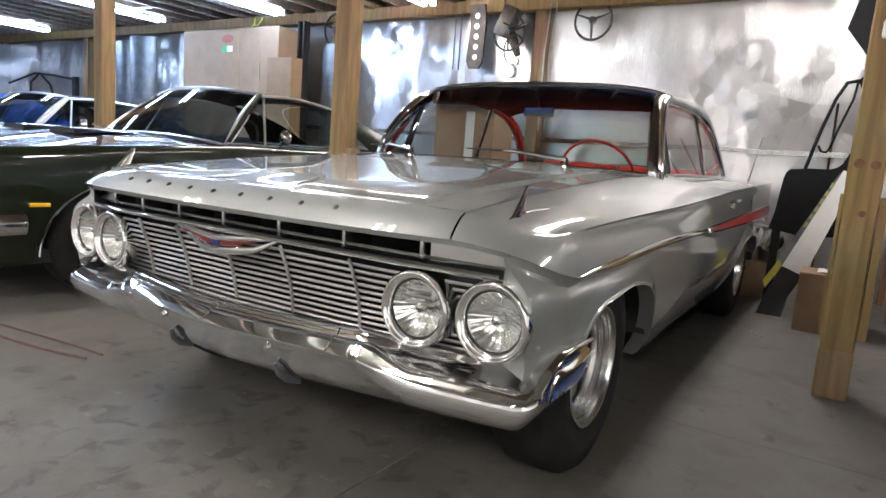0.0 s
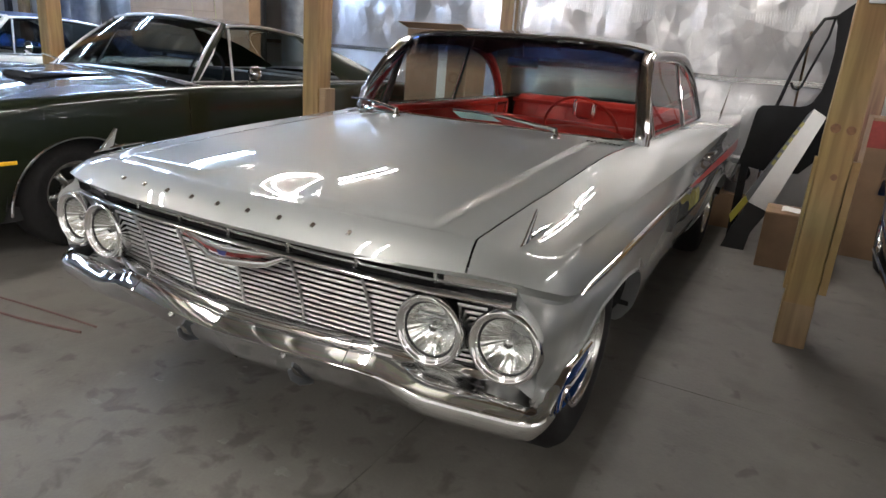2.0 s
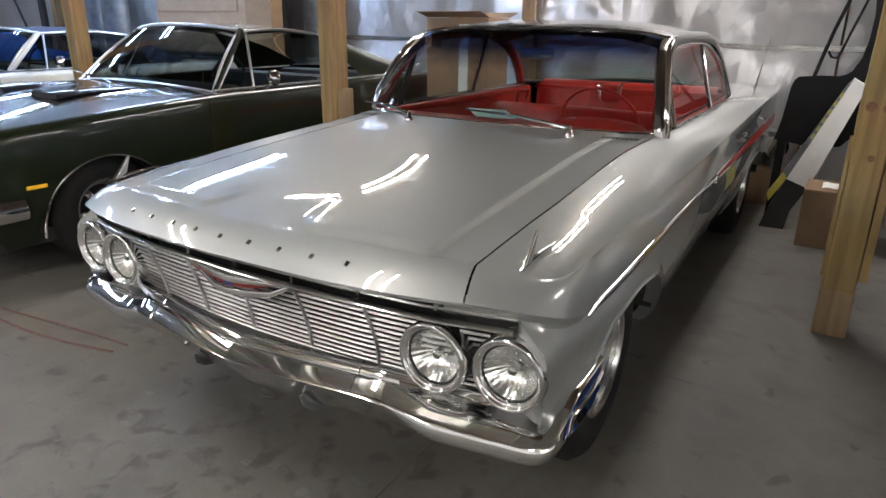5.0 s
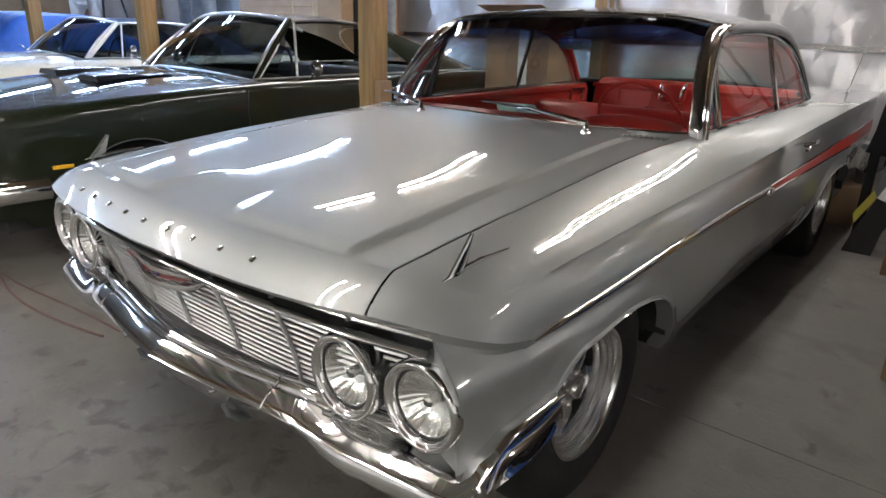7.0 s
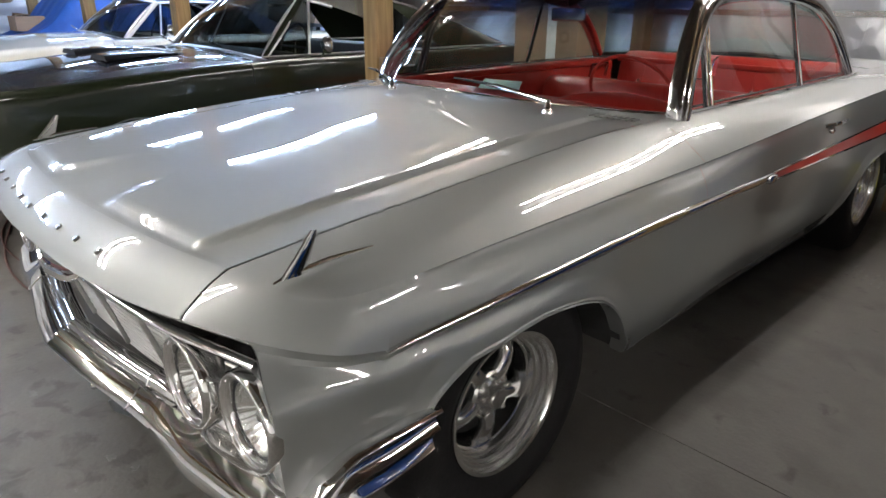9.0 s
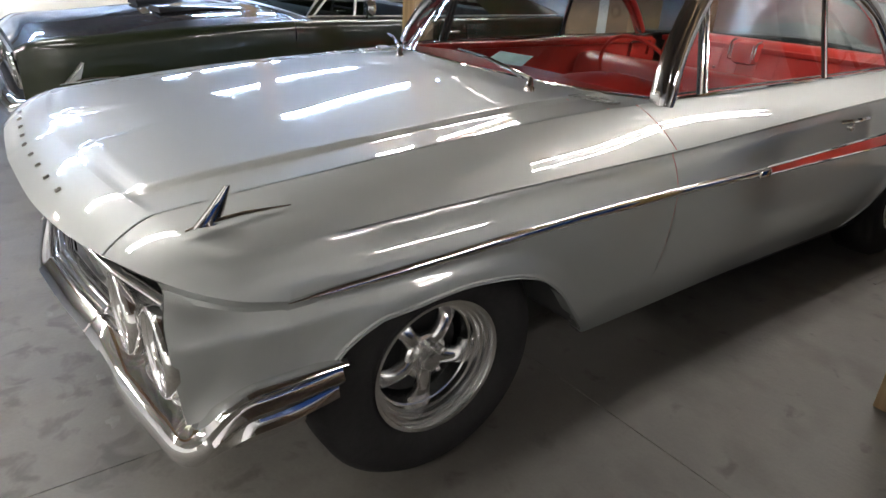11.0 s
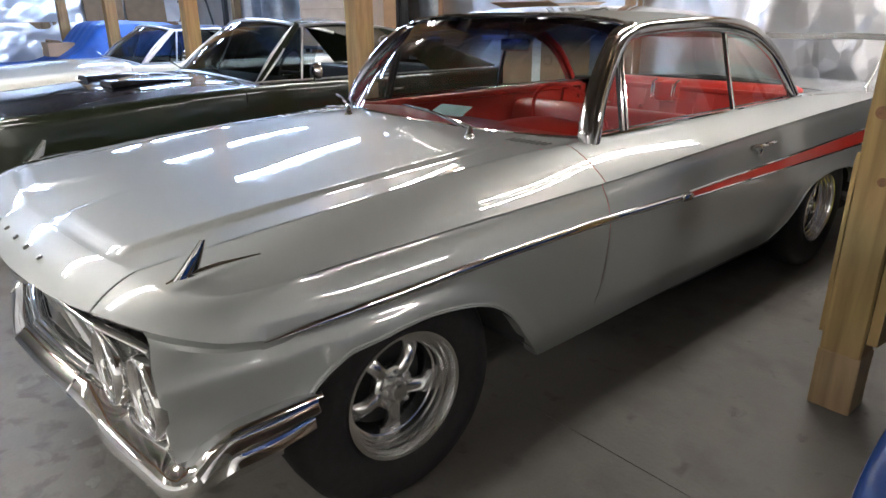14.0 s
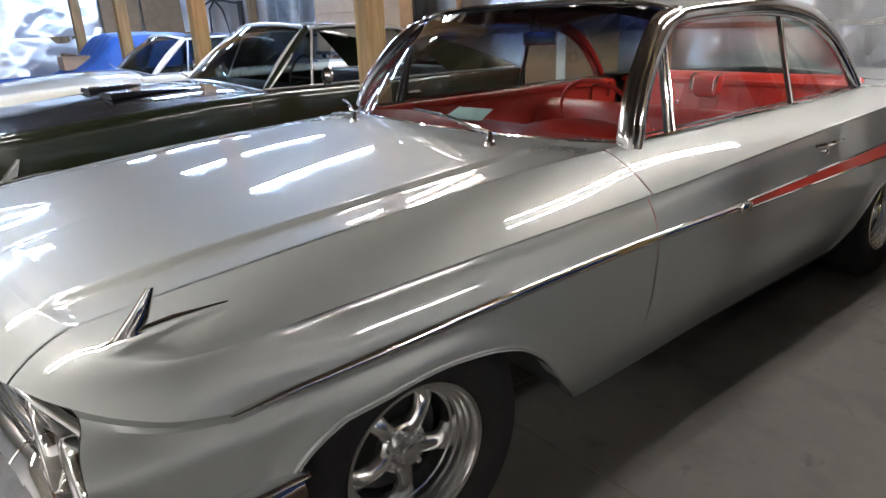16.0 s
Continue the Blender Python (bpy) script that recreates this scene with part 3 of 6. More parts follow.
# along the flank
YS = (-0.40, -0.2, 0.1, 0.45, 0.85, 1.4, 2.0, 2.6, 3.2, 3.8, 4.2, 4.42)
SCX = fair(YS, (0.933, 0.938, 0.941, 0.943, 0.948, 0.964, 0.970, 0.974, 0.976, 0.970, 0.950, 0.92))
SCZ = fair(YS, (0.831, 0.842, 0.853, 0.864, 0.874, 0.907, 0.935, 0.956, 0.973, 0.982, 0.985, 0.975))
SMX = fair(YS, (0.957, 0.963, 0.965, 0.965, 0.960, 0.952, 0.950, 0.951, 0.952, 0.944, 0.92, 0.89))
SMZ = fair(YS, (0.815, 0.801, 0.796, 0.802, 0.818, 0.825, 0.835, 0.845, 0.85, 0.86, 0.86, 0.86))
SLX = fair(YS, (0.977, 0.983, 0.985, 0.985, 0.982, 0.964, 0.960, 0.960, 0.962, 0.958, 0.94, 0.90))
SLZ = fair(YS, (0.724, 0.727, 0.742, 0.752, 0.754, 0.738, 0.740, 0.745, 0.752, 0.76, 0.765, 0.77))
XK = fair((-0.63, -0.15, 0.1, 0.35, 0.60, 0.74, 0.98, 2.0, 2.8, 3.2, 4.42), (0.750, 0.757, 0.754, 0.746, 0.738, 0.748, 0.79, 0.795, 0.775, 0.745, 0.70))
ZK = fair((-0.63, -0.4, -0.15, 0.3, 0.74, 0.98, 2.0, 2.8, 3.3, 3.9, 4.42), (0.873, 0.901, 0.925, 0.957, 0.979, 0.989, 0.998, 1.0, 1.0, 0.995, 0.975))
ZC = fair((-0.72, -0.5, 0, 0.6, 0.8, 3.25, 3.9, 4.42), (0.884, 0.905, 0.945, 0.992, 1.003, 1.03, 1.02, 0.985))
YH = curve((0, 0.3, 0.55, 0.765), (0.60, 0.615, 0.66, 0.74))
YW = curve((0, 0.3, 0.55, 0.70, 0.79), (0.735, 0.755, 0.82, 0.90, 0.985))
ARCH = curve((-0.45, -0.335, -0.306, -0.259, -0.192, -0.10, 0.02, 0.148, 0.257, 0.35, 0.46, 0.56, 0.63, 2.46, 2.52, 2.565, 2.67, 2.80, 2.95, 3.15, 3.35, 3.48, 3.54, 3.62, 4.42),
             (0.47, 0.475, 0.518, 0.571, 0.608, 0.636, 0.646, 0.634, 0.604, 0.540, 0.418, 0.315, 0.256, 0.256, 0.34, 0.435, 0.564, 0.60, 0.612, 0.60, 0.54, 0.43, 0.31, 0.30, 0.36))
K, KO = 60, 14
DOOR_F, DOOR_R, TAIL = 0.85, 2.12, 4.42


def fcol(j):
    """Across the fender top, with a narrow last strip beside the crease."""
    f = (j - K) / KO
    return f if j >= K + KO else f * KO / (KO - 1) * 0.988


def ucol(j):
    return 3 * j / K if j <= K else 3 + 4 * (j - K) / KO


def xcol(j, y):
    return XK(y) * j / K if j <= K else XK(y) + (SCX(max(y, -0.40)) + 0.03 * min(0, y + 0.40) - XK(y)) * fcol(j)


def ztop(j, x, y):
    if j <= K:
        q = abs(x) / XK(y)
        z = ZC(y) + (ZK(y) - ZC(y)) * q ** 2.2
        if y < 1.0:
            mid = min(1, max(0, (abs(x) - 0.13) / 0.10))
            ramp = 0.040 + 0.22 * (1 - mid * mid * (3 - 2 * mid))
            rise = min(1, max(0, (y + 0.712 - 0.055 * abs(x) / 0.627) / ramp)) * min(1, max(0, (0.838 - q) / 0.022))
            low = min(1, max(0, (0.05 - y) / 0.6))
            z += (0.008 + 0.004 * low * low * (3 - 2 * low)) * rise * rise * (3 - 2 * rise)
        return z
    f = fcol(j)
    fr = min(1, max(0, (0.10 - y) / 0.55))
    fr = fr * fr * (3 - 2 * fr)
    return ZK(y) + (SCZ(max(y, -0.40)) + 0.055 * min(0, y + 0.40) - ZK(y)) * ((0.49 + 0.08 * fr) * f + (0.51 - 0.08 * fr) * f ** (2.0 + 0.8 * fr))


def bez(a, m, b, t):
    return tuple((1 - t) ** 2 * p + 2 * t * (1 - t) * q + t * t * r for p, q, r in zip(a, m, b))


NV, N1, N2, NB = 12, 40, 30, 24


def nose_col(j):
    """From the lip back to the break, for one column."""
    u = ucol(j)
    L, C = (LX(u), LY(u), LZ(u)), (CX(u), CY(u), CZ(u))
    s = min(1, max(0, (u - 4) / 3))
    flat = (L[0] + (C[0] - L[0]) * 0.45, L[1] + (C[1] - L[1]) * 0.45, C[2] - (C[2] - L[2]) * 0.22)
    side = ((L[0] + C[0]) / 2 + 0.002, (L[1] + C[1]) / 2, (L[2] + C[2]) / 2 + 0.0375)
    M = lerp(flat, side, s * s * (3 - 2 * s))
    return [bez(L, M, C, 1 - (1 - k / NV) ** 1.7) for k in range(NV + 1)]


def top_col(j, part_no):
    pts = []
    if part_no == 1:
        u = ucol(j)
        x0, y0, z0 = CX(u), CY(u), CZ(u)
        d0 = z0 - ztop(j, xcol(j, y0) if j <= K else x0, y0)
        for r in range(N1 + 1):
            t = r / N1
            y = y0 + (-0.15 - y0) * t
            x = x0 + (xcol(j, -0.15) - x0) * t
            if j > K:
                x = (x0 + (xcol(j, y) - xcol(j, y0)) * 1) * (1 - t) + xcol(j, y) * t
            z = ztop(j, x, y) + d0 * (1 - t) ** 3
            pts.append((x, y, z))
    elif part_no == 2:
        for r in range(N2 + 1):
            xe = xcol(j, 0.74)
            ye = YH(min(xe, 0.765)) if j <= K else 0.74
            y = -0.15 + (ye + 0.15) * r / N2
            x = xcol(j, y)
            pts.append((x, y, ztop(j, x, y)))
    elif part_no == 3:
        ya = YH(min(xcol(j, 0.74), 0.765)) if j <= K else 0.74
        yb = YW(min(0.79, xcol(j, 0.98))) if j <= K else 0.98
        for r in range(5):
            y = ya + (yb - ya) * (0, 0.23, 0.458, 0.73, 1)[r]
            x = xcol(j, y)
            pts.append((x, y, ztop(j, x, y)))
    return pts


R4 = [0.98 + (DOOR_R - 0.98) * k / 26 for k in range(27)] + [DOOR_R + (3.25 - DOOR_R) * k / 40 for k in range(1, 41)]
R5 = [3.25 + (TAIL - 3.25) * k / 26 for k in range(27)]


def inset(P, gap=0.0033, sides="trbl"):
    """Draw the rim of a panel in, to leave a shut line."""
    P = [[Vector(p) for p in row] for row in P]
    n, m = len(P), len(P[0])
    if "t" in sides:
        for j in range(m):
            P[0][j] += (P[1][j] - P[0][j]).normalized() * gap
    if "b" in sides:
        for j in range(m):
            P[n - 1][j] += (P[n - 2][j] - P[n - 1][j]).normalized() * gap
    if "l" in sides:
        for i in range(n):
            P[i][0] += (P[i][1] - P[i][0]).normalized() * gap
    if "r" in sides:
        for i in range(n):
            P[i][m - 1] += (P[i][m - 2] - P[i][m - 1]).normalized() * gap
    return [[tuple(p) for p in row] for row in P]


def transpose(cols):
    return [list(r) for r in zip(*cols)]


def both(cols):
    """Columns from the centre outwards, doubled to the far side."""
    return [[(-p[0], p[1], p[2]) for p in c] for c in reversed(cols[1:])] + cols


hood_cols = [nose_col(j) + top_col(j, 1)[1:] + top_col(j, 2)[1:] for j in range(K + 1)]
part("hood", grid(inset(transpose(both(hood_cols)), 0.0026, sides="brl")), SILVER, coupe, "silver bonnet with a raised centre panel", solid=0.003, angle=60)
lip_under = [[(p[0], p[1], p[2]), (p[0] * 0.995, p[1] + 0.012, p[2] - 0.014), (p[0] * 0.98, p[1] + 0.07, p[2] - 0.010)] for p in [(LX(3.0 * k / 24), LY(3.0 * k / 24), LZ(3.0 * k / 24)) for k in range(25)]]
part("hood_lip", weld(join(grid(lip_under), mirx(grid(lip_under)))), SILVER, coupe, "", solid=0.002)
cowl_cols = [top_col(j, 3) for j in range(K + 1)]
part("cowl", grid(inset(transpose(both(cowl_cols)), sides="tlr")), SILVER, coupe, "", solid=0.003)
deck_cols = [[(xcol(j, y), y, ztop(j, xcol(j, y), y)) for y in R5] for j in range(K + 1)]
part("trunk_lid", grid(inset(transpose(both(deck_cols)))), SILVER, coupe, "", solid=0.003)


def side_row(y, first=False, y_l=None):
    """Crease down to the sill or wheel arch at one station."""
    C, M, L = (SCX(y), y, SCZ(y)), (SMX(y), y, SMZ(y)), (SLX(y), y if y_l is None else y_l, SLZ(y))
    if y_l is not None:
        M = (M[0], (y + y_l) / 2, M[2])
    pts = [bez(C, M, L, (k / NV) ** 1.7) for k in range(NV)]
    cut = 0.017 * (lambda q: q * q * (3 - 2 * q))(min(1, max(0, (y + 0.40) / 0.26)))
    pts = [C] + [(p[0] - cut * (C[2] - p[2]) / 0.014 * math.exp(1 - (C[2] - p[2]) / 0.014), p[1], p[2]) for p in pts[1:]]
    zb = ARCH(y)
    yy = L[1]
    for k in range(NB + 1):
        z = L[2] + (zb - L[2]) * k / NB
        pts.append((side_x(y, z), yy, z))
    x, _, z = pts[-1]
    arch = zb > 0.262 and y > -0.34
    if arch:
        pts[-2] = (pts[-2][0] + 0.003, yy, pts[-2][2])
        pts.append((x + 0.006, yy, z - 0.002))
        pts.append((x - 0.05, yy, z + 0.004))
    else:
        pts.append((x - 0.01, yy, z - 0.006))
        pts.append((x - 0.05, yy, z - 0.004))
    return pts


ARCH_PTS = np.array([(y, ARCH(y)) for y in np.concatenate([np.linspace(-0.33, 0.63, 90), np.linspace(2.48, 3.56, 90)])])


def flare(y, z):
    """Swelling of the panel towards the edge of a wheel opening."""
    if not (-0.42 < y < 0.62 or 2.5 < y < 3.55):
        return 0.0
    d = float(np.sqrt(((ARCH_PTS - (y, z)) ** 2).sum(1)).min())
    w = min(1, max(0, 1 - d / 0.07)) * min(1, max(0, (z - 0.27) / 0.12)) * min(1, max(0, (y + 0.42) / 0.1))
    return 0.012 * w * w * (3 - 2 * w)


def side_x(y, z):
    lz, lx = SLZ(y), SLX(y)
    q = min(1.0, max(0.0, (lz - z) / (lz - 0.256)))
    dip = 0.020 * math.exp(-((q - 0.060) / 0.05) ** 2) * min(1, max(0, (0.25 - y) / 0.55)) if y < 0.25 else 0
    return lx - 0.112 * q ** 2.6 - dip + flare(y, z)


row_ys = [p[1] for p in top_col(K + KO, 1)]
front_ys = row_ys + [p[1] for p in top_col(K + KO, 2)[1:]] + [p[1] for p in top_col(K + KO, 3)[1:3]]
door_ys = [DOOR_F] + [p[1] for p in top_col(K + KO, 3)[3:]] + [y for y in R4[1:] if y <= DOOR_R + 1e-6]
quarter_ys = [y for y in R4 if y >= DOOR_R - 1e-6] + R5[1:]


FULLX = curve((3.2, 3.6, 4.2, 5, 6, 7), (0.800, 0.905, 0.972, 0.979, 0.981, 0.977))
FULLY = curve((3.2, 3.6, 4.2, 5, 6, 7), (-0.690, -0.697, -0.685, -0.625, -0.535, -0.440))


def cap_col(u):
    """Below the lip round the front corner."""
    e = 0.05
    t = Vector((LX(u + e) - LX(u - e), LY(u + e) - LY(u - e), 0)).normalized()
    n = Vector((-t.y, t.x, 0)) * -1
    pts = []
    zl, zb = LZ(u), 0.49
    fx, fy = FULLX(u), FULLY(u)
    for k in range(NB + 1):
        z = zl + (zb - zl) * k / NB
        q = (zl - z) / (zl - 0.256)
        w = min(1, q / 0.22)
        w = w * w * (3 - 2 * w)
        off = -0.112 * q ** 2.6 - 0.020 * math.exp(-((q - 0.060) / 0.05) ** 2)
        pts.append((LX(u) + (fx - LX(u)) * w + n.x * off, LY(u) + (fy - LY(u)) * w + n.y * off, z))
    x, y, z = pts[-1]
    pts.append((x - n.x * 0.01, y - n.y * 0.01, z - 0.006))
    pts.append((x - n.x * 0.05, y - n.y * 0.05, z - 0.004))
    return pts


def top_out(y):
    return [(xcol(j, y), y, ztop(j, xcol(j, y), y)) for j in range(K, K + KO + 1)]


fender_top = transpose([nose_col(j) + top_col(j, 1)[1:] + top_col(j, 2)[1:] + top_col(j, 3)[1:3] for j in range(K, K + KO + 1)])
fender_side = [side_row(y, y_l=(-0.44 + (y + 0.40) * 0.85) if y < -0.14 else None) for y in front_ys]
cap_u = [4.2 + (7 - 4.2) * k / 22 for k in range(23)]
cap = [cap_col(u) for u in cap_u]
cap[-1] = fender_side[0][NV:]
fender = weld(join(grid(inset(fender_top, sides="bl")), grid(inset(fender_side, sides="b")), grid(cap)), 3e-4)
fender_under = [[(LX(u), LY(u), LZ(u)), (LX(u) * 0.995, LY(u) + 0.012, LZ(u) - 0.014), (LX(u) * 0.98, LY(u) + 0.07, LZ(u) - 0.010)] for u in np.linspace(3.0, 4.35, 12)]
for s in (1, -1):
    brow = [[(0.880, -0.652, min(p[2], 0.797)), ((0.880 + p[0]) / 2, -0.660 * 0.5 + p[1] * 0.5, p[2]), p] for p in cap[0] if p[2] > 0.66]
    part("fender_brow", grid(brow) if s > 0 else mirx(grid(brow)), SILVER, coupe, "", solid=0.002)
    part("fender_lip", grid(fender_under) if s > 0 else mirx(grid(fender_under)), SILVER, coupe, "", solid=0.002)
    vf = fender if s > 0 else mirx(fender)
    part("front_fender", vf, SILVER, coupe, "", solid=0.003, angle=26)
    door = weld(join(grid(inset([top_out(y) for y in door_ys], sides="tb")), grid(inset([side_row(y) for y in door_ys], sides="tb"))), 3e-4)
    dm = part("door", door if s > 0 else mirx(door), SILVER, coupe, "", solid=0.003, angle=21)
    quarter = weld(join(grid(inset([top_out(y) for y in quarter_ys], sides="t")), grid(inset([side_row(y) for y in quarter_ys], sides="t"))), 3e-4)
    part("rear_quarter_panel", quarter if s > 0 else mirx(quarter), SILVER, coupe, "", solid=0.003, angle=21)
    # door handle
    h = tube([(0.962, 1.90, 0.868), (0.990, 1.905, 0.876), (0.996, 1.96, 0.878), (0.996, 2.05, 0.880)], [0.012, 0.012, 0.013, 0.008], 8, flat=0.8)
    h2 = join(h, revolve([(0.958, 0.0), (0.962, 0.016), (0.978, 0.014), (0.980, 0.0)], 16, "x", (0, 1.97, 0.842)))
    part("door_handle", h2 if s > 0 else mirx(h2), CHROME, dm, "chrome handle with a lock button")
    # chrome spear and red insert
    up = lambda y: curve((-0.445, -0.30, 0.1, 0.85, 1.38), (0.001, 0.010, 0.0135, 0.0145, 0.0145))(y)
    rows = []
    for k in range(61):
        y = -0.447 + (1.375 + 0.447) * k / 60
        z, hh = SLZ(y), up(y)
        xo = max(side_x(y, z), SLX(y))
        rows.append([(xo - 0.003 + 0.0125 * math.cos(a) ** 0.8, y, z + hh * math.sin(a)) for a in np.linspace(1.57, -1.57, 11)])
    spear = grid(rows)
    part("side_spear", spear if s > 0 else mirx(spear), CHROME, coupe, "chrome side moulding")
    hw = curve((1.375, 2.2, 3.3, 4.3), (0.014, 0.026, 0.042, 0.05))

    def flank(y, z):
        if z >= SLZ(y):
            a, b, c = (SCX(y), SCZ(y)), (SMX(y), SMZ(y)), (SLX(y), SLZ(y))
            best = min((abs(bez((a[0], 0, a[1]), (b[0], 0, b[1]), (c[0], 0, c[1]), t / 30)[2] - z), t) for t in range(31))[1] / 30
            return bez((a[0], 0, a[1]), (b[0], 0, b[1]), (c[0], 0, c[1]), best)[0]
        return side_x(y, z)
    ins, c1, c2 = [], [], []
    for k in range(51):
        y = 1.385 + (4.25 - 1.385) * k / 50
        w = hw(y)
        ins.append([(flank(y, SLZ(y) + w * f) + 0.003, y, SLZ(y) + w * f) for f in (0.95, 0.5, 0, -0.5, -0.95)])
        for lst, sg in ((c1, 1), (c2, -1)):
            z = SLZ(y) + sg * w
            x = flank(y, z)
            lst.append((x + 0.002, y, z))
    ins = grid(ins)
    part("colour_insert", ins if s > 0 else mirx(ins), REDP, coupe, "red painted stripe insert", solid=0.001)
    for lst in (c1, c2):
        b = tube(lst, 0.0055, 6)
        part("stripe_moulding", b if s > 0 else mirx(b), CHROME, coupe, "")
    # joint block where the spear meets the stripe
    jb = box(0.962, 0.984, 1.33, 1.40, 0.722, 0.752, 0.006)
    part("spear_joint", jb if s > 0 else mirx(jb), CHROME, coupe, "")
    # fender ornament: blade, base and long tail
    x0 = 0.852
    zb = lambda y: 0.867 + (y + 0.594) * 0.07
    blade = []
    for q in np.linspace(0, 1, 7):
        ya, yb, zq, th = -0.578 + 0.066 * q, -0.528 + 0.026 * q, zb(-0.55) + (0.947 - zb(-0.55)) * q, 0.0062 * (1 - 0.75 * q)
        blade.append([(x0, ya, zq), (x0 + th * 0.8, ya + 0.004, zq), (x0 + th, lerp((ya,), (yb,), 0.55)[0], zq), (x0, yb, zq), (x0 - th, lerp((ya,), (yb,), 0.55)[0], zq), (x0 - th * 0.8, ya + 0.004, zq)])
    blade = join(grid(blade, close_v=True), tube([(x0, -0.582, zb(-0.58)), (x0, -0.548, 0.905), (x0, -0.512, 0.948)], [0.0045, 0.004, 0.003], 8))
    base = tube([(x0, -0.60, zb(-0.60)), (x0, -0.56, zb(-0.56) + 0.006), (x0, -0.48, zb(-0.48) + 0.008), (x0 + 0.006, -0.38, zb(-0.38) + 0.004)], [0.002, 0.0055, 0.0055, 0.0015], 8)
    orn = join(blade, base)
    part("fender_ornament", orn if s > 0 else mirx(orn), CHROME, coupe, "chrome fin ornament", smooth=True, angle=30, fix=True)

# tail, lamps and rear bumper
tail_out = [p for p in side_row(TAIL)]
tail = [[(-p[0], TAIL - 0.002, p[2]), (p[0], TAIL - 0.002, p[2])] for p in tail_out]
part("tail_panel", grid(tail), SILVER, coupe, "", smooth=False)
rb = [(-1.0, 4.05, 0.50), (-1.0, 4.35, 0.50), (-0.90, 4.50, 0.50), (-0.5, 4.55, 0.49), (0, 4.56, 0.49), (0.5, 4.55, 0.49), (0.90, 4.50, 0.50), (1.0, 4.35, 0.50), (1.0, 4.05, 0.50)]
part("rear_bumper", tube(rb, 0.10, 12, flat=0.9, up=(0, 0, 1)), CHROME, coupe, "chrome rear bumper")

# grille: dark backing, upper slot, bars and ribs
part("grille_backing", join(box(-0.89, 0.89, -0.600, -0.58, 0.50, 0.80)), BLACK, coupe)
GY = curve((0, 0.3, 0.6, 0.88), (-0.756, -0.742, -0.705, -0.630))
part("grille_top_bar", tube([(x, GY(abs(x)) - 0.022, 0.750 - 0.022 * (abs(x) / 0.88) ** 2) for x in np.linspace(-0.868, 0.868, 37)], 0.013, 10, flat=0.75, up=(0, 0, 1)), CHROME, coupe, "chrome bar across the grille")
part("slot_rail", tube([(x, GY(abs(x)) + 0.006, 0.768 - 0.020 * (abs(x) / 0.88) ** 2) for x in np.linspace(-0.868, 0.868, 37)], 0.005, 6), STEEL, coupe, "thin bright rail below the air slot")
for k in range(-3, 4):
    x = 0.222 * k
    part("slot_divider", box(x - 0.006, x + 0.006, GY(abs(x)) - 0.006, -0.62, 0.750, 0.806), STEEL, coupe)
for s in (1, -1):
    pl = [[(x, GY(x) + 0.005, z) for z in (0.748, 0.772, 0.798)] for x in np.linspace(0.685, 0.868, 8)]
    part("parking_lamp", grid(pl, flip=True) if s > 0 else mirx(grid(pl, flip=True)), STEEL, coupe, "grey parking lamp lens", solid=0.01)
SLATS = 12
gy_z = lambda z: 0.052 * (0.735 - z) / 0.17
for k in range(SLATS):
    z = 0.716 - k * 0.0182
    part("grille_bar", tube([(x, GY(abs(x)) + gy_z(z), z - 0.022 * (abs(x) / 0.88) ** 2) for x in np.linspace(-0.80, 0.80, 25)], 0.0048, 6, flat=0.9, up=(0, 0, 1)), GRILLE, coupe)
for x in (-0.465, -0.232, 0.0, 0.232, 0.465):
    part("grille_rib", tube([(x + 0.012 * math.sin(math.pi * t), GY(abs(x)) - 0.008 + gy_z(0.730 - 0.200 * t), 0.730 - 0.200 * t - 0.022 * (abs(x) / 0.88) ** 2) for t in np.linspace(0, 1, 10)], 0.006, 6, flat=0.6), GRILLE, coupe)
# emblem: winged V with colour inserts
em = part("emblem", join(tube([(-0.215, -0.765, 0.745), (-0.10, -0.782, 0.712), (-0.05, -0.788, 0.692), (0.0, -0.790, 0.688), (0.05, -0.788, 0.692), (0.12, -0.782, 0.700), (0.165, -0.775, 0.708), (0.235, -0.762, 0.742)], [0.004, 0.010, 0.012, 0.012, 0.012, 0.012, 0.010, 0.005], 8, flat=0.8, up=(0, -1, 0)),
                         tube([(-0.215, -0.768, 0.747), (-0.06, -0.785, 0.728), (0.0, -0.788, 0.724), (0.06, -0.785, 0.728), (0.235, -0.768, 0.744)], [0.004, 0.009, 0.009, 0.009, 0.004], 8, flat=0.7, up=(0, -1, 0))), CHROME, coupe, "chrome V-shaped emblem")
part("emblem_insert", prism([(-0.17, 0.732), (-0.06, 0.721), (0, 0.716), (0.06, 0.721), (0.16, 0.728), (0.10, 0.714), (0.04, 0.704), (-0.04, 0.704), (-0.09, 0.714)], "y", -0.783, -0.770), ENAMEL, em, "red enamel insert", smooth=False, fix=True)
part("emblem_insert", prism([(-0.022, 0.720), (0.022, 0.720), (0.012, 0.702), (-0.012, 0.702)], "y", -0.787, -0.775), BLUEP, em, "blue enamel insert", smooth=False, fix=True)
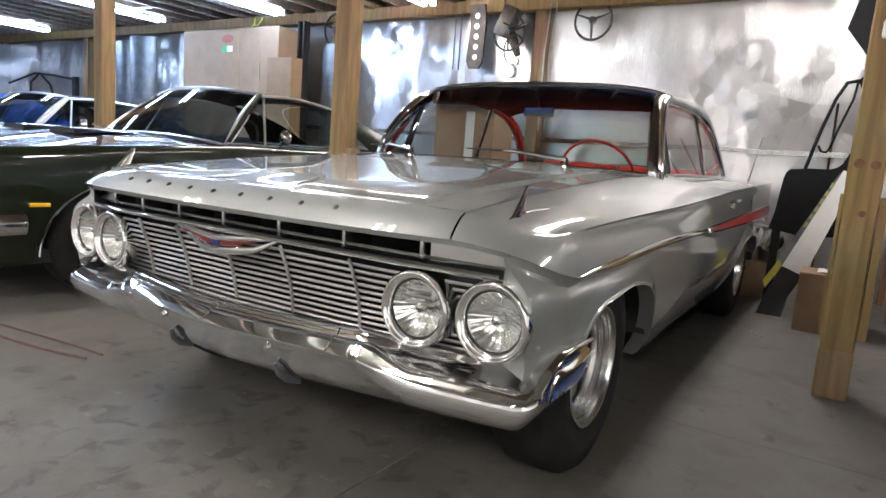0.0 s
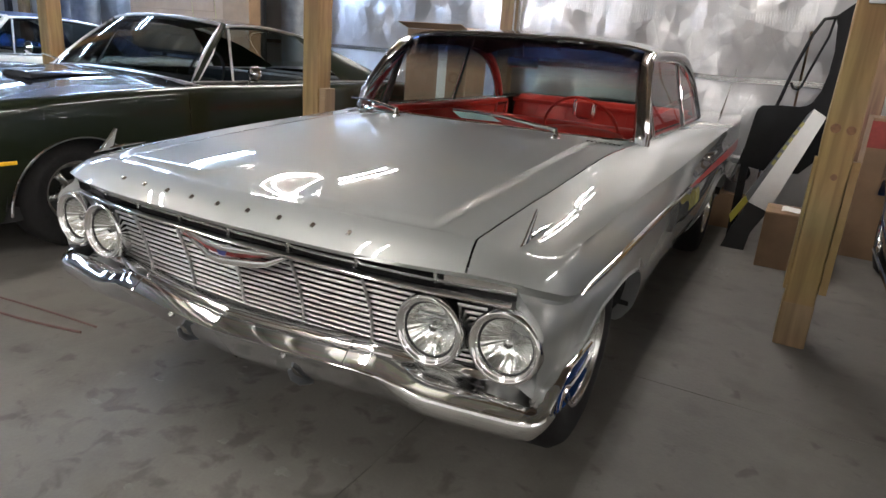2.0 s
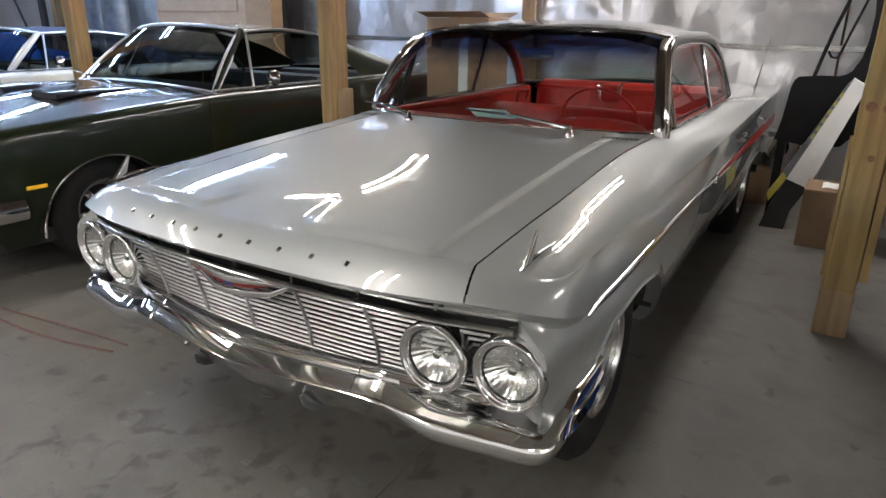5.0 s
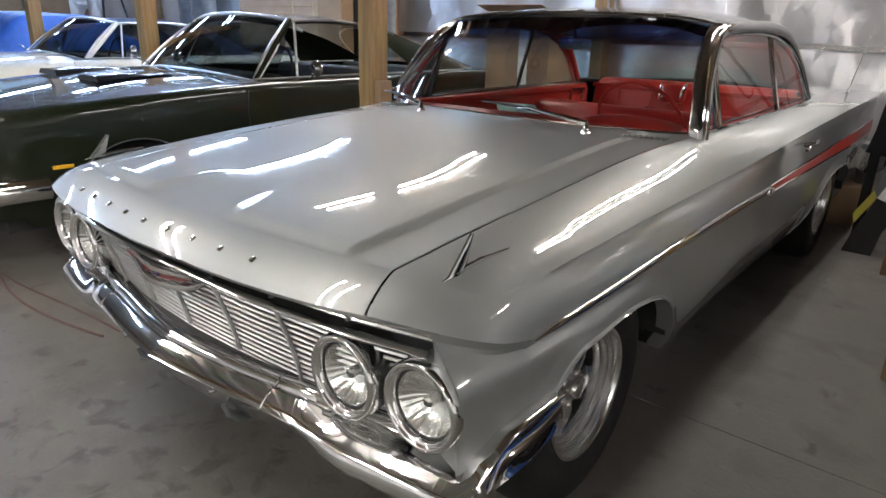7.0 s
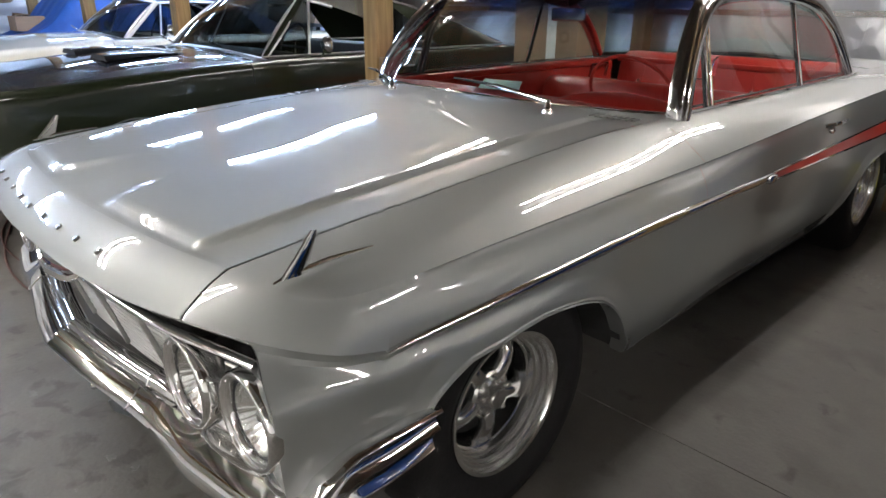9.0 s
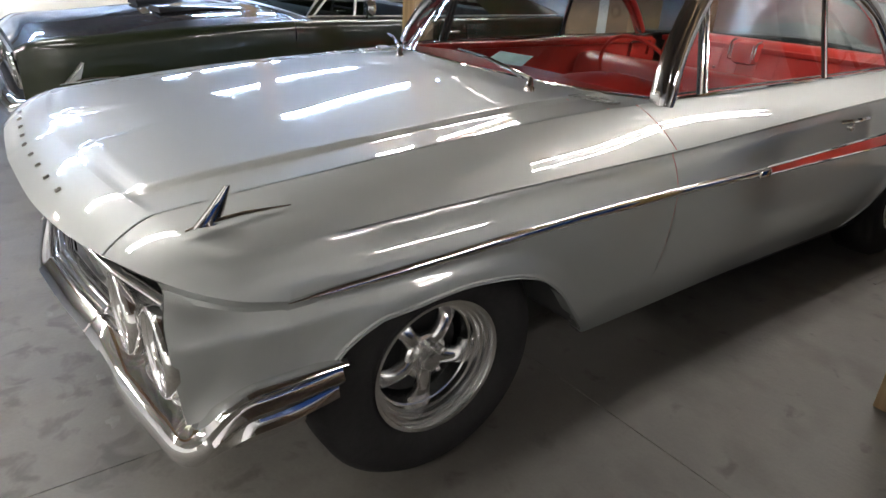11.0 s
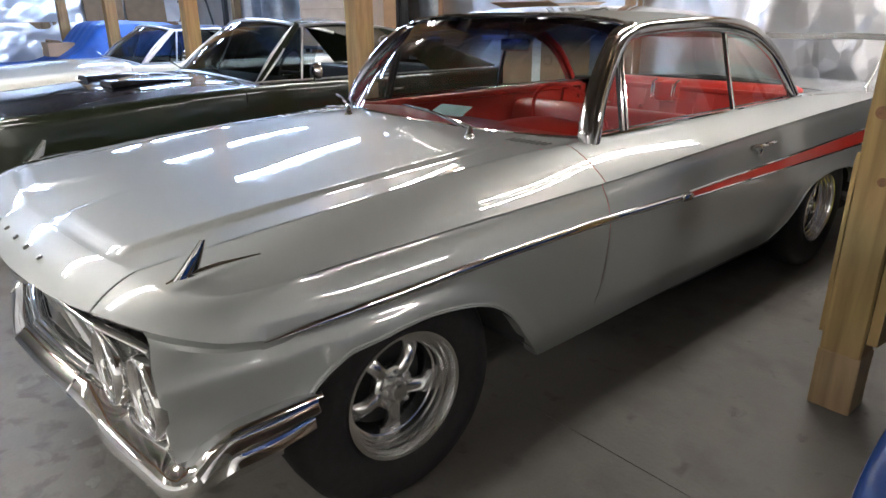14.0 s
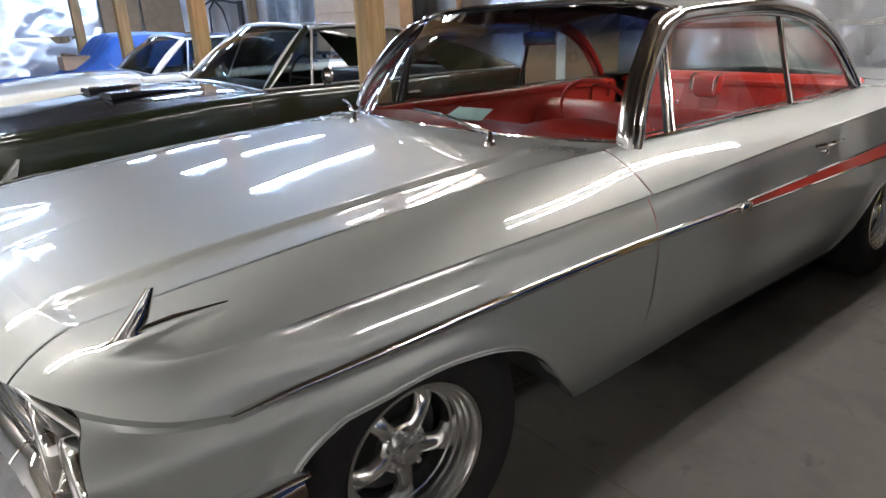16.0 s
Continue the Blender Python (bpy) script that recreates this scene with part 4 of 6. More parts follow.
# nine raised chrome marks along the nose
for k in range(9):
    x = (k - 4) * 0.1115
    u = curve([LX(3 * i / 20) for i in range(21)], [3 * i / 20 for i in range(21)])(abs(x))
    L, C = (x, LY(u), LZ(u)), (x, CY(u), CZ(u))
    flat = (x, L[1] + (C[1] - L[1]) * 0.45, C[2] - (C[2] - L[2]) * 0.22)
    a, b = bez(L, flat, C, 0.36), bez(L, flat, C, 0.46)
    part("nose_mark", tube([(a[0], a[1], a[2] + 0.001), (b[0], b[1], b[2] + 0.001)], 0.0060, 6, flat=0.9, up=(0, 0, 1)), STEEL, coupe, "", smooth=False)

# headlights
for s in (1, -1):
    for x, y, z, fwd in ((0.872, -0.668, 0.627, 0.0), (0.667, -0.694, 0.625, 0.0)):
        hl = part("headlight", revolve([(y - 0.002, 0.1005), (y - 0.014, 0.1005), (y - 0.023, 0.0985), (y - 0.027, 0.0945), (y - 0.0275, 0.0905), (y - 0.024, 0.0865), (y - 0.019, 0.0845), (y - 0.0195, 0.0825), (y - 0.017, 0.0795), (y - 0.011, 0.0775), (y - 0.004, 0.0765)], 56, "y", (s * x, 0, z)), CHROME, coupe, "chrome-ringed round headlight", angle=0)
        # black ring stands in for the dark gap between bezel and glass
        part("gap_ring", revolve([(y - 0.0055, 0.0785), (y - 0.0085, 0.0755), (y - 0.0060, 0.0725)], 40, "y", (s * x, 0, z)), BLACK, hl, "black ring standing for the dark gap round the lens")
        bowl, lens = [], []
        for i in range(97):
            th = 2 * math.pi * i / 96
            rb, rl_ = [], []
            for j in range(13):
                r = 0.0740 * (1 - j / 12) + 0.0004
                q = r / 0.074
                rb.append((s * x + r * math.sin(th), y + 0.040 - 0.046 * q * q + 0.0016 * math.cos(26 * th) * q, z + r * math.cos(th)))
                rl_.append((s * x + r * math.sin(th), y - 0.006 - 0.014 * (1 - q * q) + 0.0004 * math.sin(r * math.sin(th) * 620), z + r * math.cos(th)))
            bowl.append(rb)
            lens.append(rl_)
        part("reflector", grid(bowl), SILVERED, hl, "bright fluted reflector", angle=0)
        part("bulb", revolve([(y + 0.035, 0.012), (y + 0.006, 0.013), (y + 0.002, 0.009), (y + 0.001, 0.0)], 16, "y", (s * x, 0, z)), STEEL, hl)
        part("lens", grid(lens), LENSG, hl, "clear fluted headlight glass", angle=0)
        part("bucket", revolve([(y - 0.012, 0.100), (y + 0.005, 0.1005), (y + 0.03, 0.098), (y + 0.09, 0.092)], 40, "y", (s * x, 0, z)), SILVER if x > 0.8 else STEEL, hl, "")

# fender skin closing in round the outer lamps
for s in (1, -1):
    zs_, xs_, ys_ = [p[2] for p in cap[0]][::-1], [p[0] for p in cap[0]][::-1], [p[1] for p in cap[0]][::-1]
    ringed = []
    for a in np.linspace(radians(82), radians(-78), 17):
        z = 0.627 + 0.128 * math.sin(a)
        o = (float(np.interp(z, zs_, xs_)), float(np.interp(z, zs_, ys_)), z)
        i_ = (0.872 + 0.099 * math.cos(a), -0.664, 0.627 + 0.099 * math.sin(a))
        ringed.append([i_, lerp(i_, o, 0.5), o])
    part("headlight_surround", grid(ringed) if s > 0 else mirx(grid(ringed)), SILVER, coupe, "silver panel round the lamp", fix=True)

# front bumper: ridge, groove and sloping face down to a sharp nose, lower face under it, wrapped ends
PLAN = [(0, -0.832), (0.20, -0.812), (0.44, -0.778), (0.70, -0.744), (0.87, -0.718), (0.946, -0.703), (0.988, -0.676), (1.008, -0.628), (1.012, -0.50), (1.004, -0.320)]
bl = [0.0]
for a, b in zip(PLAN, PLAN[1:]):
    bl.append(bl[-1] + math.dist(a, b))
BX, BY = curve(bl, [p[0] for p in PLAN]), curve(bl, [p[1] for p in PLAN])
nose_z = curve((0, 0.46, 0.54, 0.60, 0.67, 0.86, 0.95, 1.02, 1.08, 1.16, bl[-1]), (0.479, 0.475, 0.470, 0.463, 0.459, 0.456, 0.460, 0.482, 0.520, 0.546, 0.540))
ridge_z = curve((0, 0.42, 0.52, 0.60, 0.9, bl[-1]), (0.0, 0.002, 0.010, 0.004, 0.010, 0.010))
FRONT_P = [(-0.120, 0.505), (-0.102, 0.522), (-0.088, 0.530), (-0.070, 0.528), (-0.061, 0.519), (-0.056, 0.509), (-0.048, 0.508), (-0.042, 0.513), (-0.034, 0.509), (-0.017, 0.4955), (-0.003, 0.4825), (0.0, 0.479), (-0.003, 0.473), (-0.012, 0.462), (-0.020, 0.452), (-0.033, 0.432), (-0.046, 0.412), (-0.060, 0.390), (-0.072, 0.372), (-0.092, 0.350), (-0.125, 0.342), (-0.150, 0.345)]
SIDE_P = [(-0.060, 0.540), (-0.052, 0.545), (-0.046, 0.548), (-0.040, 0.550), (-0.035, 0.552), (-0.030, 0.553), (-0.025, 0.554), (-0.020, 0.554), (-0.014, 0.553), (-0.007, 0.551), (-0.002, 0.548), (0.0, 0.544), (-0.004, 0.538), (-0.016, 0.526), (-0.014, 0.514), (0.003, 0.500), (-0.002, 0.486), (-0.015, 0.476), (-0.011, 0.466), (0.000, 0.450), (-0.030, 0.408), (-0.060, 0.402)]
WING_P = [(-0.135, 0.505), (-0.122, 0.517), (-0.108, 0.523), (-0.095, 0.521), (-0.089, 0.514), (-0.085, 0.505), (-0.079, 0.498), (-0.070, 0.494), (-0.053, 0.488), (-0.034, 0.479), (-0.019, 0.470), (-0.011, 0.464), (-0.002, 0.456), (0.004, 0.446), (0.006, 0.434), (0.004, 0.420), (-0.004, 0.404), (-0.016, 0.389), (-0.034, 0.375), (-0.062, 0.363), (-0.105, 0.356), (-0.135, 0.358)]
NP = len(FRONT_P)
blend = lambda v, a, b: (lambda q: q * q * (3 - 2 * q))(min(1, max(0, (v - a) / (b - a))))


def bumper_row(t, lift=0.0):
    e = 0.014
    d = Vector((BX(min(t + e, bl[-1])) - BX(max(t - e, 0)), BY(min(t + e, bl[-1])) - BY(max(t - e, 0)), 0)).normalized()
    n = Vector((d.y, -d.x, 0))
    g, low = blend(t, 0.97, 1.10), blend(t, 0.97, 1.15)
    end = max(0, (t - bl[-1] + 0.20) / 0.20)
    row = []
    for i, ((fo, fz), (so, sz)) in enumerate(zip(FRONT_P, SIDE_P)):
        h = g if i <= 12 else low
        w = min(1, max(0, (i - 7) / 4)) if i <= 11 else max(0, 1 - (i - 11) / 5)
        zf = fz + (nose_z(t) - 0.479) * w + ridge_z(t) * max(0, 1 - i / 5) - (0.006 * blend(t, 0.50, 0.62) if i in (5, 6) else 0)
        zs = sz + (nose_z(t) - 0.544 if i <= 12 else 0)
        wing = blend(t, 0.50, 0.70)
        fo += (WING_P[i][0] - fo) * wing
        zf += (WING_P[i][1] - zf) * wing
        z = zf + (zs - zf) * h
        z = 0.520 + (z - 0.520) * (1 - 0.12 * end ** 3) + 0.004 * end
        o = fo + (so - fo) * h + lift
        row.append((BX(t) + n.x * o if t > 0 else 0.0, BY(t) + n.y * o - (0.55 - z) * 0.30 * end, z))
    return row


rows = [bumper_row(bl[-1] * k / 220) for k in range(221)]
half = weld(join(grid(rows), (rows[-1], [tuple(range(NP))])))
part("front_bumper", join(half, mirx(half)), CHROME, coupe, "wide polished chrome front bumper", angle=50)
for s in (1, -1):
    sm = tube([(s * x, y, z) for x, y, z in bumper_row(0.442, 0.0008)[1:13]], 0.0032, 6)
    part("bumper_seam", sm, CHROME, coupe)
    part("bumper_slot", box(s * 0.80 - 0.022, s * 0.80 + 0.022, -0.672, -0.660, 0.484, 0.4915, 0.003), BLACK, coupe, "dark slot in the bumper top")
    part("bumper_bolt", revolve([(-0.798, 0.0), (-0.797, 0.007), (-0.792, 0.010), (-0.76, 0.010)], 12, "y", (s * 0.237, 0, 0.446)), CHROME, coupe)
    part("jack_bracket", tube([(s * 0.238, -0.760, 0.392), (s * 0.242, -0.748, 0.362), (s * 0.248, -0.720, 0.338), (s * 0.252, -0.670, 0.320)], [0.007, 0.010, 0.012, 0.009], 10, flat=0.7), GREYM, coupe)
part("gravel_pan", grid([[(x, -0.705, 0.380), (x, -0.690, 0.350), (x, -0.660, 0.326), (x, -0.56, 0.318)] for x in np.linspace(-0.255, 0.255, 17)], flip=True), GREYM, coupe, "grey lower apron", solid=0.004)
part("plate_panel", xform(box(-0.15, 0.15, -0.004, 0.004, -0.026, 0.026, 0.004), pose(0, -0.752, 0.405, 32, 0, 0)), GREYM, coupe, "bare plate bracket")
shelf = [[(x, -0.745 + 0.130 * (abs(x) / 0.9), 0.511), (x, -0.57, 0.510)] for x in np.linspace(-0.90, 0.90, 21)]
part("bumper_shelf", grid(shelf), SHELFG, coupe, "dull grey splash panel", solid=0.004)

# dark insides
part("engine_bay", box(-0.62, 0.62, -0.60, 0.66, 0.40, 0.84, 0), DARK, coupe, smooth=False)
part("floor_pan", box(-0.84, 0.84, 0.66, 4.30, 0.24, 0.30, 0), DARK, coupe, smooth=False)
part("trunk_well", box(-0.80, 0.80, 3.45, 4.36, 0.30, 0.93, 0), DARK, coupe, smooth=False)
for s in (1, -1):
    part("fender_gutter", box(min(s * 0.68, s * 0.80), max(s * 0.68, s * 0.80), -0.55, 0.70, 0.70, 0.80, 0), DARK, coupe, smooth=False)
part("firewall", box(-0.80, 0.80, 0.62, 0.68, 0.30, 0.94, 0), DARK, coupe, smooth=False)
for s in (1, -1):
    for y in (0.02, 3.02):
        well = [[(s * x, y + 0.46 * math.cos(a), 0.36 + 0.42 * math.sin(a)) for x in (0.60, 0.935)] for a in np.linspace(0.05, math.pi - 0.52, 15)]
        part("wheel_well", grid(well), DARK, coupe)


# wheels
def make_wheel(parent, x, y, side, R=0.363, W=0.235, rim=0.201, polished=True, dish=0.052):
    """Face outwards along +x for side = 1."""
    hub = new("wheel")
    hub.parent = parent
    hub.matrix_basis = pose(x, y, R) @ Matrix.Diagonal((side, 1, 1, 1))
    w = W
    tyre = revolve([(-w + 0.015, rim - 0.01), (-w, R - 0.09), (-w + 0.012, R - 0.03), (-w + 0.045, R - 0.004), (-w / 2, R), (-0.045, R - 0.004), (-0.014, R - 0.03), (-0.004, R - 0.065), (0.0, R - 0.09), (-0.002, rim + 0.045), (-0.010, rim + 0.018), (-0.013, rim + 0.004), (-0.03, rim - 0.012)], 64, "x")
    part("tyre", tyre, RUBBER, hub, "black rubber tyre", angle=70)
    part("rim", revolve([(-0.03, rim - 0.012), (-0.010, rim + 0.003), (-0.005, rim + 0.001), (-0.007, rim - 0.009), (-0.016, rim - 0.013), (-0.024, rim - 0.014), (-0.026, rim - 0.021), (-0.038, rim - 0.023), (-0.041, rim - 0.030), (-0.056, rim - 0.032), (-0.059, rim - 0.039), (-0.076, rim - 0.041), (-0.079, rim - 0.046), (-0.094, rim - 0.047), (-0.2, rim - 0.049)], 64, "x"), POLISHED if polished else STEEL, hub, "polished deep-dish rim", angle=35)
    part("brake_drum", revolve([(-0.13, 0.0), (-0.13, 0.14), (-0.16, 0.155), (-0.2, 0.155)], 32, "x"), DARK, hub)
    for k in range(5):
        a = 2 * math.pi * k / 5 + 0.942
        rows = []
        for r, hw_, out, th in ((0.040, 0.030, -0.020, 0.03), (0.070, 0.019, -0.012, 0.030), (0.10, 0.018, -0.012, 0.028), (0.13, 0.022, -0.022, 0.028), (rim - 0.044, 0.036, -0.048, 0.03)):
            sec = []
            for w_, d in ((-1, -th), (-1, -0.010), (-0.6, 0.0), (0, 0.004), (0.6, 0.0), (1, -0.010), (1, -th)):
                px, pr, pt = out + d - dish, r, w_ * hw_ * 1.22
                sec.append((px, pr * math.cos(a) - pt * math.sin(a), pr * math.sin(a) + pt * math.cos(a)))
            rows.append(sec)
        part("spoke", grid(rows, flip=False, close_v=True), POLISHED if polished else STEEL, hub, fix=True, angle=50)
    part("hub_cap", shift(revolve([(-0.045, 0.072), (-0.022, 0.069), (-0.016, 0.062), (-0.016, 0.036), (0.004, 0.033), (0.014, 0.027), (0.018, 0.012), (0.018, 0.0)], 32, "x"), -dish), POLISHED if polished else STEEL, hub, "polished centre cap", angle=35)
    for k in range(5):
        a = 2 * math.pi * (k + 0.5) / 5 + 0.942
        part("lug_nut", revolve([(-0.022, 0.010), (-0.004, 0.0095), (0.0, 0.006), (0.0, 0.0)], 8, "x", (0.004 - dish, 0.050 * math.cos(a), 0.050 * math.sin(a))), POLISHED if polished else STEEL, hub)
    return hub


for s in (1, -1):
    for y in (0.0, 3.023):
        make_wheel(coupe, s * 0.918, y, s)

# ---- greenhouse ----
RAIL = [(0.700, 1.275, 1.348), (0.700, 1.38, 1.366), (0.698, 1.60, 1.378), (0.697, 1.85, 1.383), (0.698, 2.06, 1.376), (0.702, 2.26, 1.350), (0.714, 2.48, 1.264), (0.735, 2.64, 1.146), (0.758, 2.765, 1.015)]
rl = list(range(len(RAIL)))
RXc, RYc, RZc = (curve(rl, [p[i] for p in RAIL]) for i in range(3))
rail_pts = [(RXc(t), RYc(t), RZc(t)) for t in np.linspace(0, 8, 60)]
A_BASE, A_TOP = (0.785, 0.985, 0.990), RAIL[0]
PT = (0, 0.1, 0.25, 0.45, 0.7, 0.88, 1)
PILX, PILY, PILZ, PILW = curve(PT, (0.796, 0.792, 0.780, 0.756, 0.728, 0.708, 0.696)), curve(PT, (0.955, 0.968, 0.994, 1.052, 1.142, 1.225, 1.320)), curve(PT, (0.965, 1.005, 1.075, 1.165, 1.270, 1.335, 1.368)), curve(PT, (0.036, 0.047, 0.046, 0.044, 0.041, 0.037, 0.030))
for s in (1, -1):
    ap = []
    for k in range(25):
        t = k / 24
        cx, cy, cz, hwid = PILX(t), PILY(t), PILZ(t), PILW(t)
        ty, tz = PILY(min(1, t + 0.02)) - PILY(max(0, t - 0.02)), PILZ(min(1, t + 0.02)) - PILZ(max(0, t - 0.02))
        ln = math.hypot(ty, tz)
        ny, nz = tz / ln, -ty / ln
        ap.append([(cx + o, cy + ny * w * hwid, cz + nz * w * hwid) for w, o in ((-1.0, -0.035), (-0.98, -0.010), (-0.8, 0.004), (-0.55, 0.010), (-0.40, 0.004), (-0.30, 0.012), (0.0, 0.020), (0.4, 0.022), (0.75, 0.014), (0.95, 0.0), (1.0, -0.02), (0.6, -0.05), (-0.4, -0.05))])
    ap = grid(ap, close_v=True)
    part("windshield_pillar", ap if s > 0 else mirx(ap), DULLC, coupe, "polished chrome windshield pillar", fix=True, angle=50)
    rr = tube(rail_pts, [0.027 + 0.014 * min(1, max(0, (t - 8) / 30)) for t in range(60)], 12, flat=0.55, up=(1, 0, 0.2))
    part("roof_rail", rr if s > 0 else mirx(rr), DULLC, coupe, "bright metal rail over the side windows")
    inner = tube([(x - 0.024, y, z + 0.004) for x, y, z in rail_pts], 0.017, 8, flat=0.45, up=(1, 0, 0.2))
    part("headlining_rail", inner if s > 0 else mirx(inner), REDV, coupe, "red trimmed inner rail")
    belt = tube([(XK(y) + 0.003, y, ZK(y) + 0.004) for y in np.linspace(1.0, 2.83, 40)], 0.007, 6)
    part("belt_moulding", belt if s > 0 else mirx(belt), CHROME, coupe, "chrome strip below the windows")

    def gl_x(y, z):
        t = (z - 1.0) / 0.4
        return XK(y) - 0.004 + (0.692 - XK(y)) * min(1, t * 1.12)

    def rail_z(y):
        if y < 1.275:
            return curve((0.99, 1.04, 1.14, 1.21, 1.275), (1.0, 1.10, 1.225, 1.30, 1.348))(y)
        return curve([p[1] for p in RAIL], [p[2] for p in RAIL])(y)

    for a, b in ((1.01, 1.185), (1.205, 2.035), (2.055, 2.80)):
        rows = []
        for k in range(25):
            y = a + (b - a) * k / 24
            zt = max(rail_z(y) - 0.01, 1.0)
            rows.append([(gl_x(y, z), y, z) for z in np.linspace(0.995, zt, 8)])
        gg = grid(rows, flip=True)
        part("side_window", gg if s > 0 else mirx(gg), SIDEG, coupe, "clear side glass")
    for y, y2 in ((1.165, 1.205), (1.195, 1.225), (2.045, 2.045)):
        bar = tube([(gl_x(y, 0.99), y, 0.99), (gl_x(y, 1.15), (y + y2) / 2, 1.15), (gl_x(y2, rail_z(y2) - 0.005), y2, rail_z(y2) - 0.005)], 0.0055, 8)
        part("window_bar", bar if s > 0 else mirx(bar), CHROME, coupe, "chrome window divider")
        seal = tube([(gl_x(y, 0.99) - 0.012, y + 0.002, 0.99), (gl_x(y, 1.15) - 0.012, (y + y2) / 2 + 0.002, 1.15), (gl_x(y2, rail_z(y2) - 0.005) - 0.012, y2 + 0.002, rail_z(y2) - 0.005)], 0.0085, 8)
        part("window_seal", seal if s > 0 else mirx(seal), BLACK, coupe, "black rubber window seal")
    ledge = tube([(XK(y) - 0.052, y, ZK(y) + 0.002) for y in np.linspace(1.02, 2.80, 30)], 0.006, 6)
    part("inner_belt_moulding", ledge if s > 0 else mirx(ledge), STEEL, coupe, "bright strip on the inner window ledge")

HY = curve((0, 0.3, 0.5, 0.64, 0.71), (1.235, 1.243, 1.258, 1.275, 1.29))
HZ = curve((0, 0.3, 0.5, 0.64, 0.71), (1.424, 1.420, 1.410, 1.393, 1.372))
ws = []
for i in range(41):
    f = -1 + 2 * i / 40
    g = abs(f)
    xb, xt = 0.785 * f, 0.705 * f
    a = Vector((xb, YW(min(0.79, abs(xb))), ZC(0.8) - 0.012 * g ** 2))
    b = Vector((xt, HY(abs(xt)), HZ(abs(xt))))
    row = []
    for k in range(15):
        t = k / 14
        p = a.lerp(b, t)
        bulge = 0.030 * math.sin(math.pi * t) * (1 - g ** 6)
        row.append((p.x, p.y - bulge, p.z + bulge * 0.5))
    ws.append(row)
part("windshield", grid(ws, flip=True), SHADED, coupe, "curved windshield with a dark tinted top band")
part("windshield_moulding", tube([(p[0][0], p[0][1] - 0.006, p[0][2] + 0.002) for p in ws], 0.008, 6), CHROME, coupe)
part("header_moulding", tube([(p[-1][0], p[-1][1] - 0.004, p[-1][2] + 0.004) for p in ws], 0.009, 6), CHROME, coupe)
RZC = fair((1.2, 1.34, 1.6, 1.9, 2.2, 2.5), (1.422, 1.450, 1.468, 1.473, 1.460, 1.405))
roof = []
for k in range(33):
    t = k / 32
    tr = 5.15 * t
    xr, yr, zr = RXc(tr), RYc(tr), RZc(tr)
    row = []
    for i in range(41):
        f = -1 + 2 * i / 40
        g = abs(f)
        yy_front = HY(g * 0.705)
        y = yy_front + (yr - 1.270) * (1 - 0.02 * (1 - g)) + (2.42 - RYc(5.15)) * t * (1 - g * g)
        zc = RZC(y)
        z = zc + (zr + 0.014 - zc) * g ** 3.4
        row.append((xr * f, y, z))
    roof.append(row)
part("roof", grid(roof, flip=True), SILVER, coupe, "silver roof panel", solid=0.0, angle=60)
part("headliner", shift(grid([[(p[0] * 0.96, p[1], p[2]) for p in r] for r in roof]), dz=-0.035), REDD, coupe, "red headlining")
rw = []
for i in range(31):
    f = -1 + 2 * i / 30
    g = abs(f)
    top = Vector(roof[-1][int(round((f + 1) * 20))])
    bot = Vector((0.70 * f, 3.36 - 0.24 * g ** 3, 1.032 - 0.03 * g))
    row = []
    for k in range(13):
        t = k / 12
        p = top.lerp(bot, t)
        side_t = 5.15 + (7.95 - 5.15) * t
        e = Vector((RXc(side_t) * (1 if f > 0 else -1), RYc(side_t), RZc(side_t)))
        w_ = g ** 5
        b = 0.045 * math.sin(math.pi * t)
        p = p + Vector((0, b * 0.6, b))
        row.append(tuple(p.lerp(e, w_)))
    rw.append(row)
part("rear_window", grid(rw, flip=True), REARG, coupe, "large curved rear glass")
part("rear_window_moulding", tube([r[-1] for r in rw], 0.010, 6), CHROME, coupe)
part("rear_window_seal", tube([(r[-1][0] * 0.985, r[-1][1] - 0.022, r[-1][2] + 0.004) for r in rw], 0.013, 6), BLACK, coupe, "black rubber rear window seal")
edge = [r[-1] for r in rw]
for s in (1, -1):
    fill = [[(p[0], p[1], p[2] - 0.006), (p[0] * 0.4 + XK(p[1]) * 0.6, p[1], ZK(p[1]) + 0.004), (XK(p[1]) + 0.002, p[1], ZK(p[1]) - 0.002)] for p in (edge[i] for i in range(22, 31))]
    part("rear_deck", grid(fill) if s > 0 else mirx(grid(fill)), SILVER, coupe, "", solid=0.002)
part("parcel_shelf", box(-0.70, 0.70, 2.92, 3.40, 0.97, 1.00), REDV, coupe)

# wipers
for sx, tip in (((0.482, 0.640, 1.012), (-0.10, 0.775, 1.052)), ((-0.34, 0.640, 1.012), (-0.765, 0.84, 1.040))):
    s0, s1 = Vector(sx), Vector(tip)
    arm = part("wiper", tube([s0, s0 + Vector((0, 0, 0.018)), s0.lerp(s1, 0.5) + Vector((0, -0.005, 0.022)), s0.lerp(s1, 0.62) + Vector((0, 0, 0.012))], [0.013, 0.010, 0.006, 0.004], 8), CHROME, coupe, "chrome wiper arm")
    part("wiper_blade", tube([s0.lerp(s1, 0.30) + Vector((0, 0.012, 0.014)), s0.lerp(s1, 0.62) + Vector((0, 0.002, 0.016)), s1], [0.004, 0.007, 0.004], 6), BLACK, arm, "black wiper blade")
    part("wiper_pivot", revolve([(0.985, 0.020), (1.004, 0.018), (1.012, 0.010), (1.013, 0.0)], 16, "z", (sx[0], sx[1], 0)), CHROME, arm)
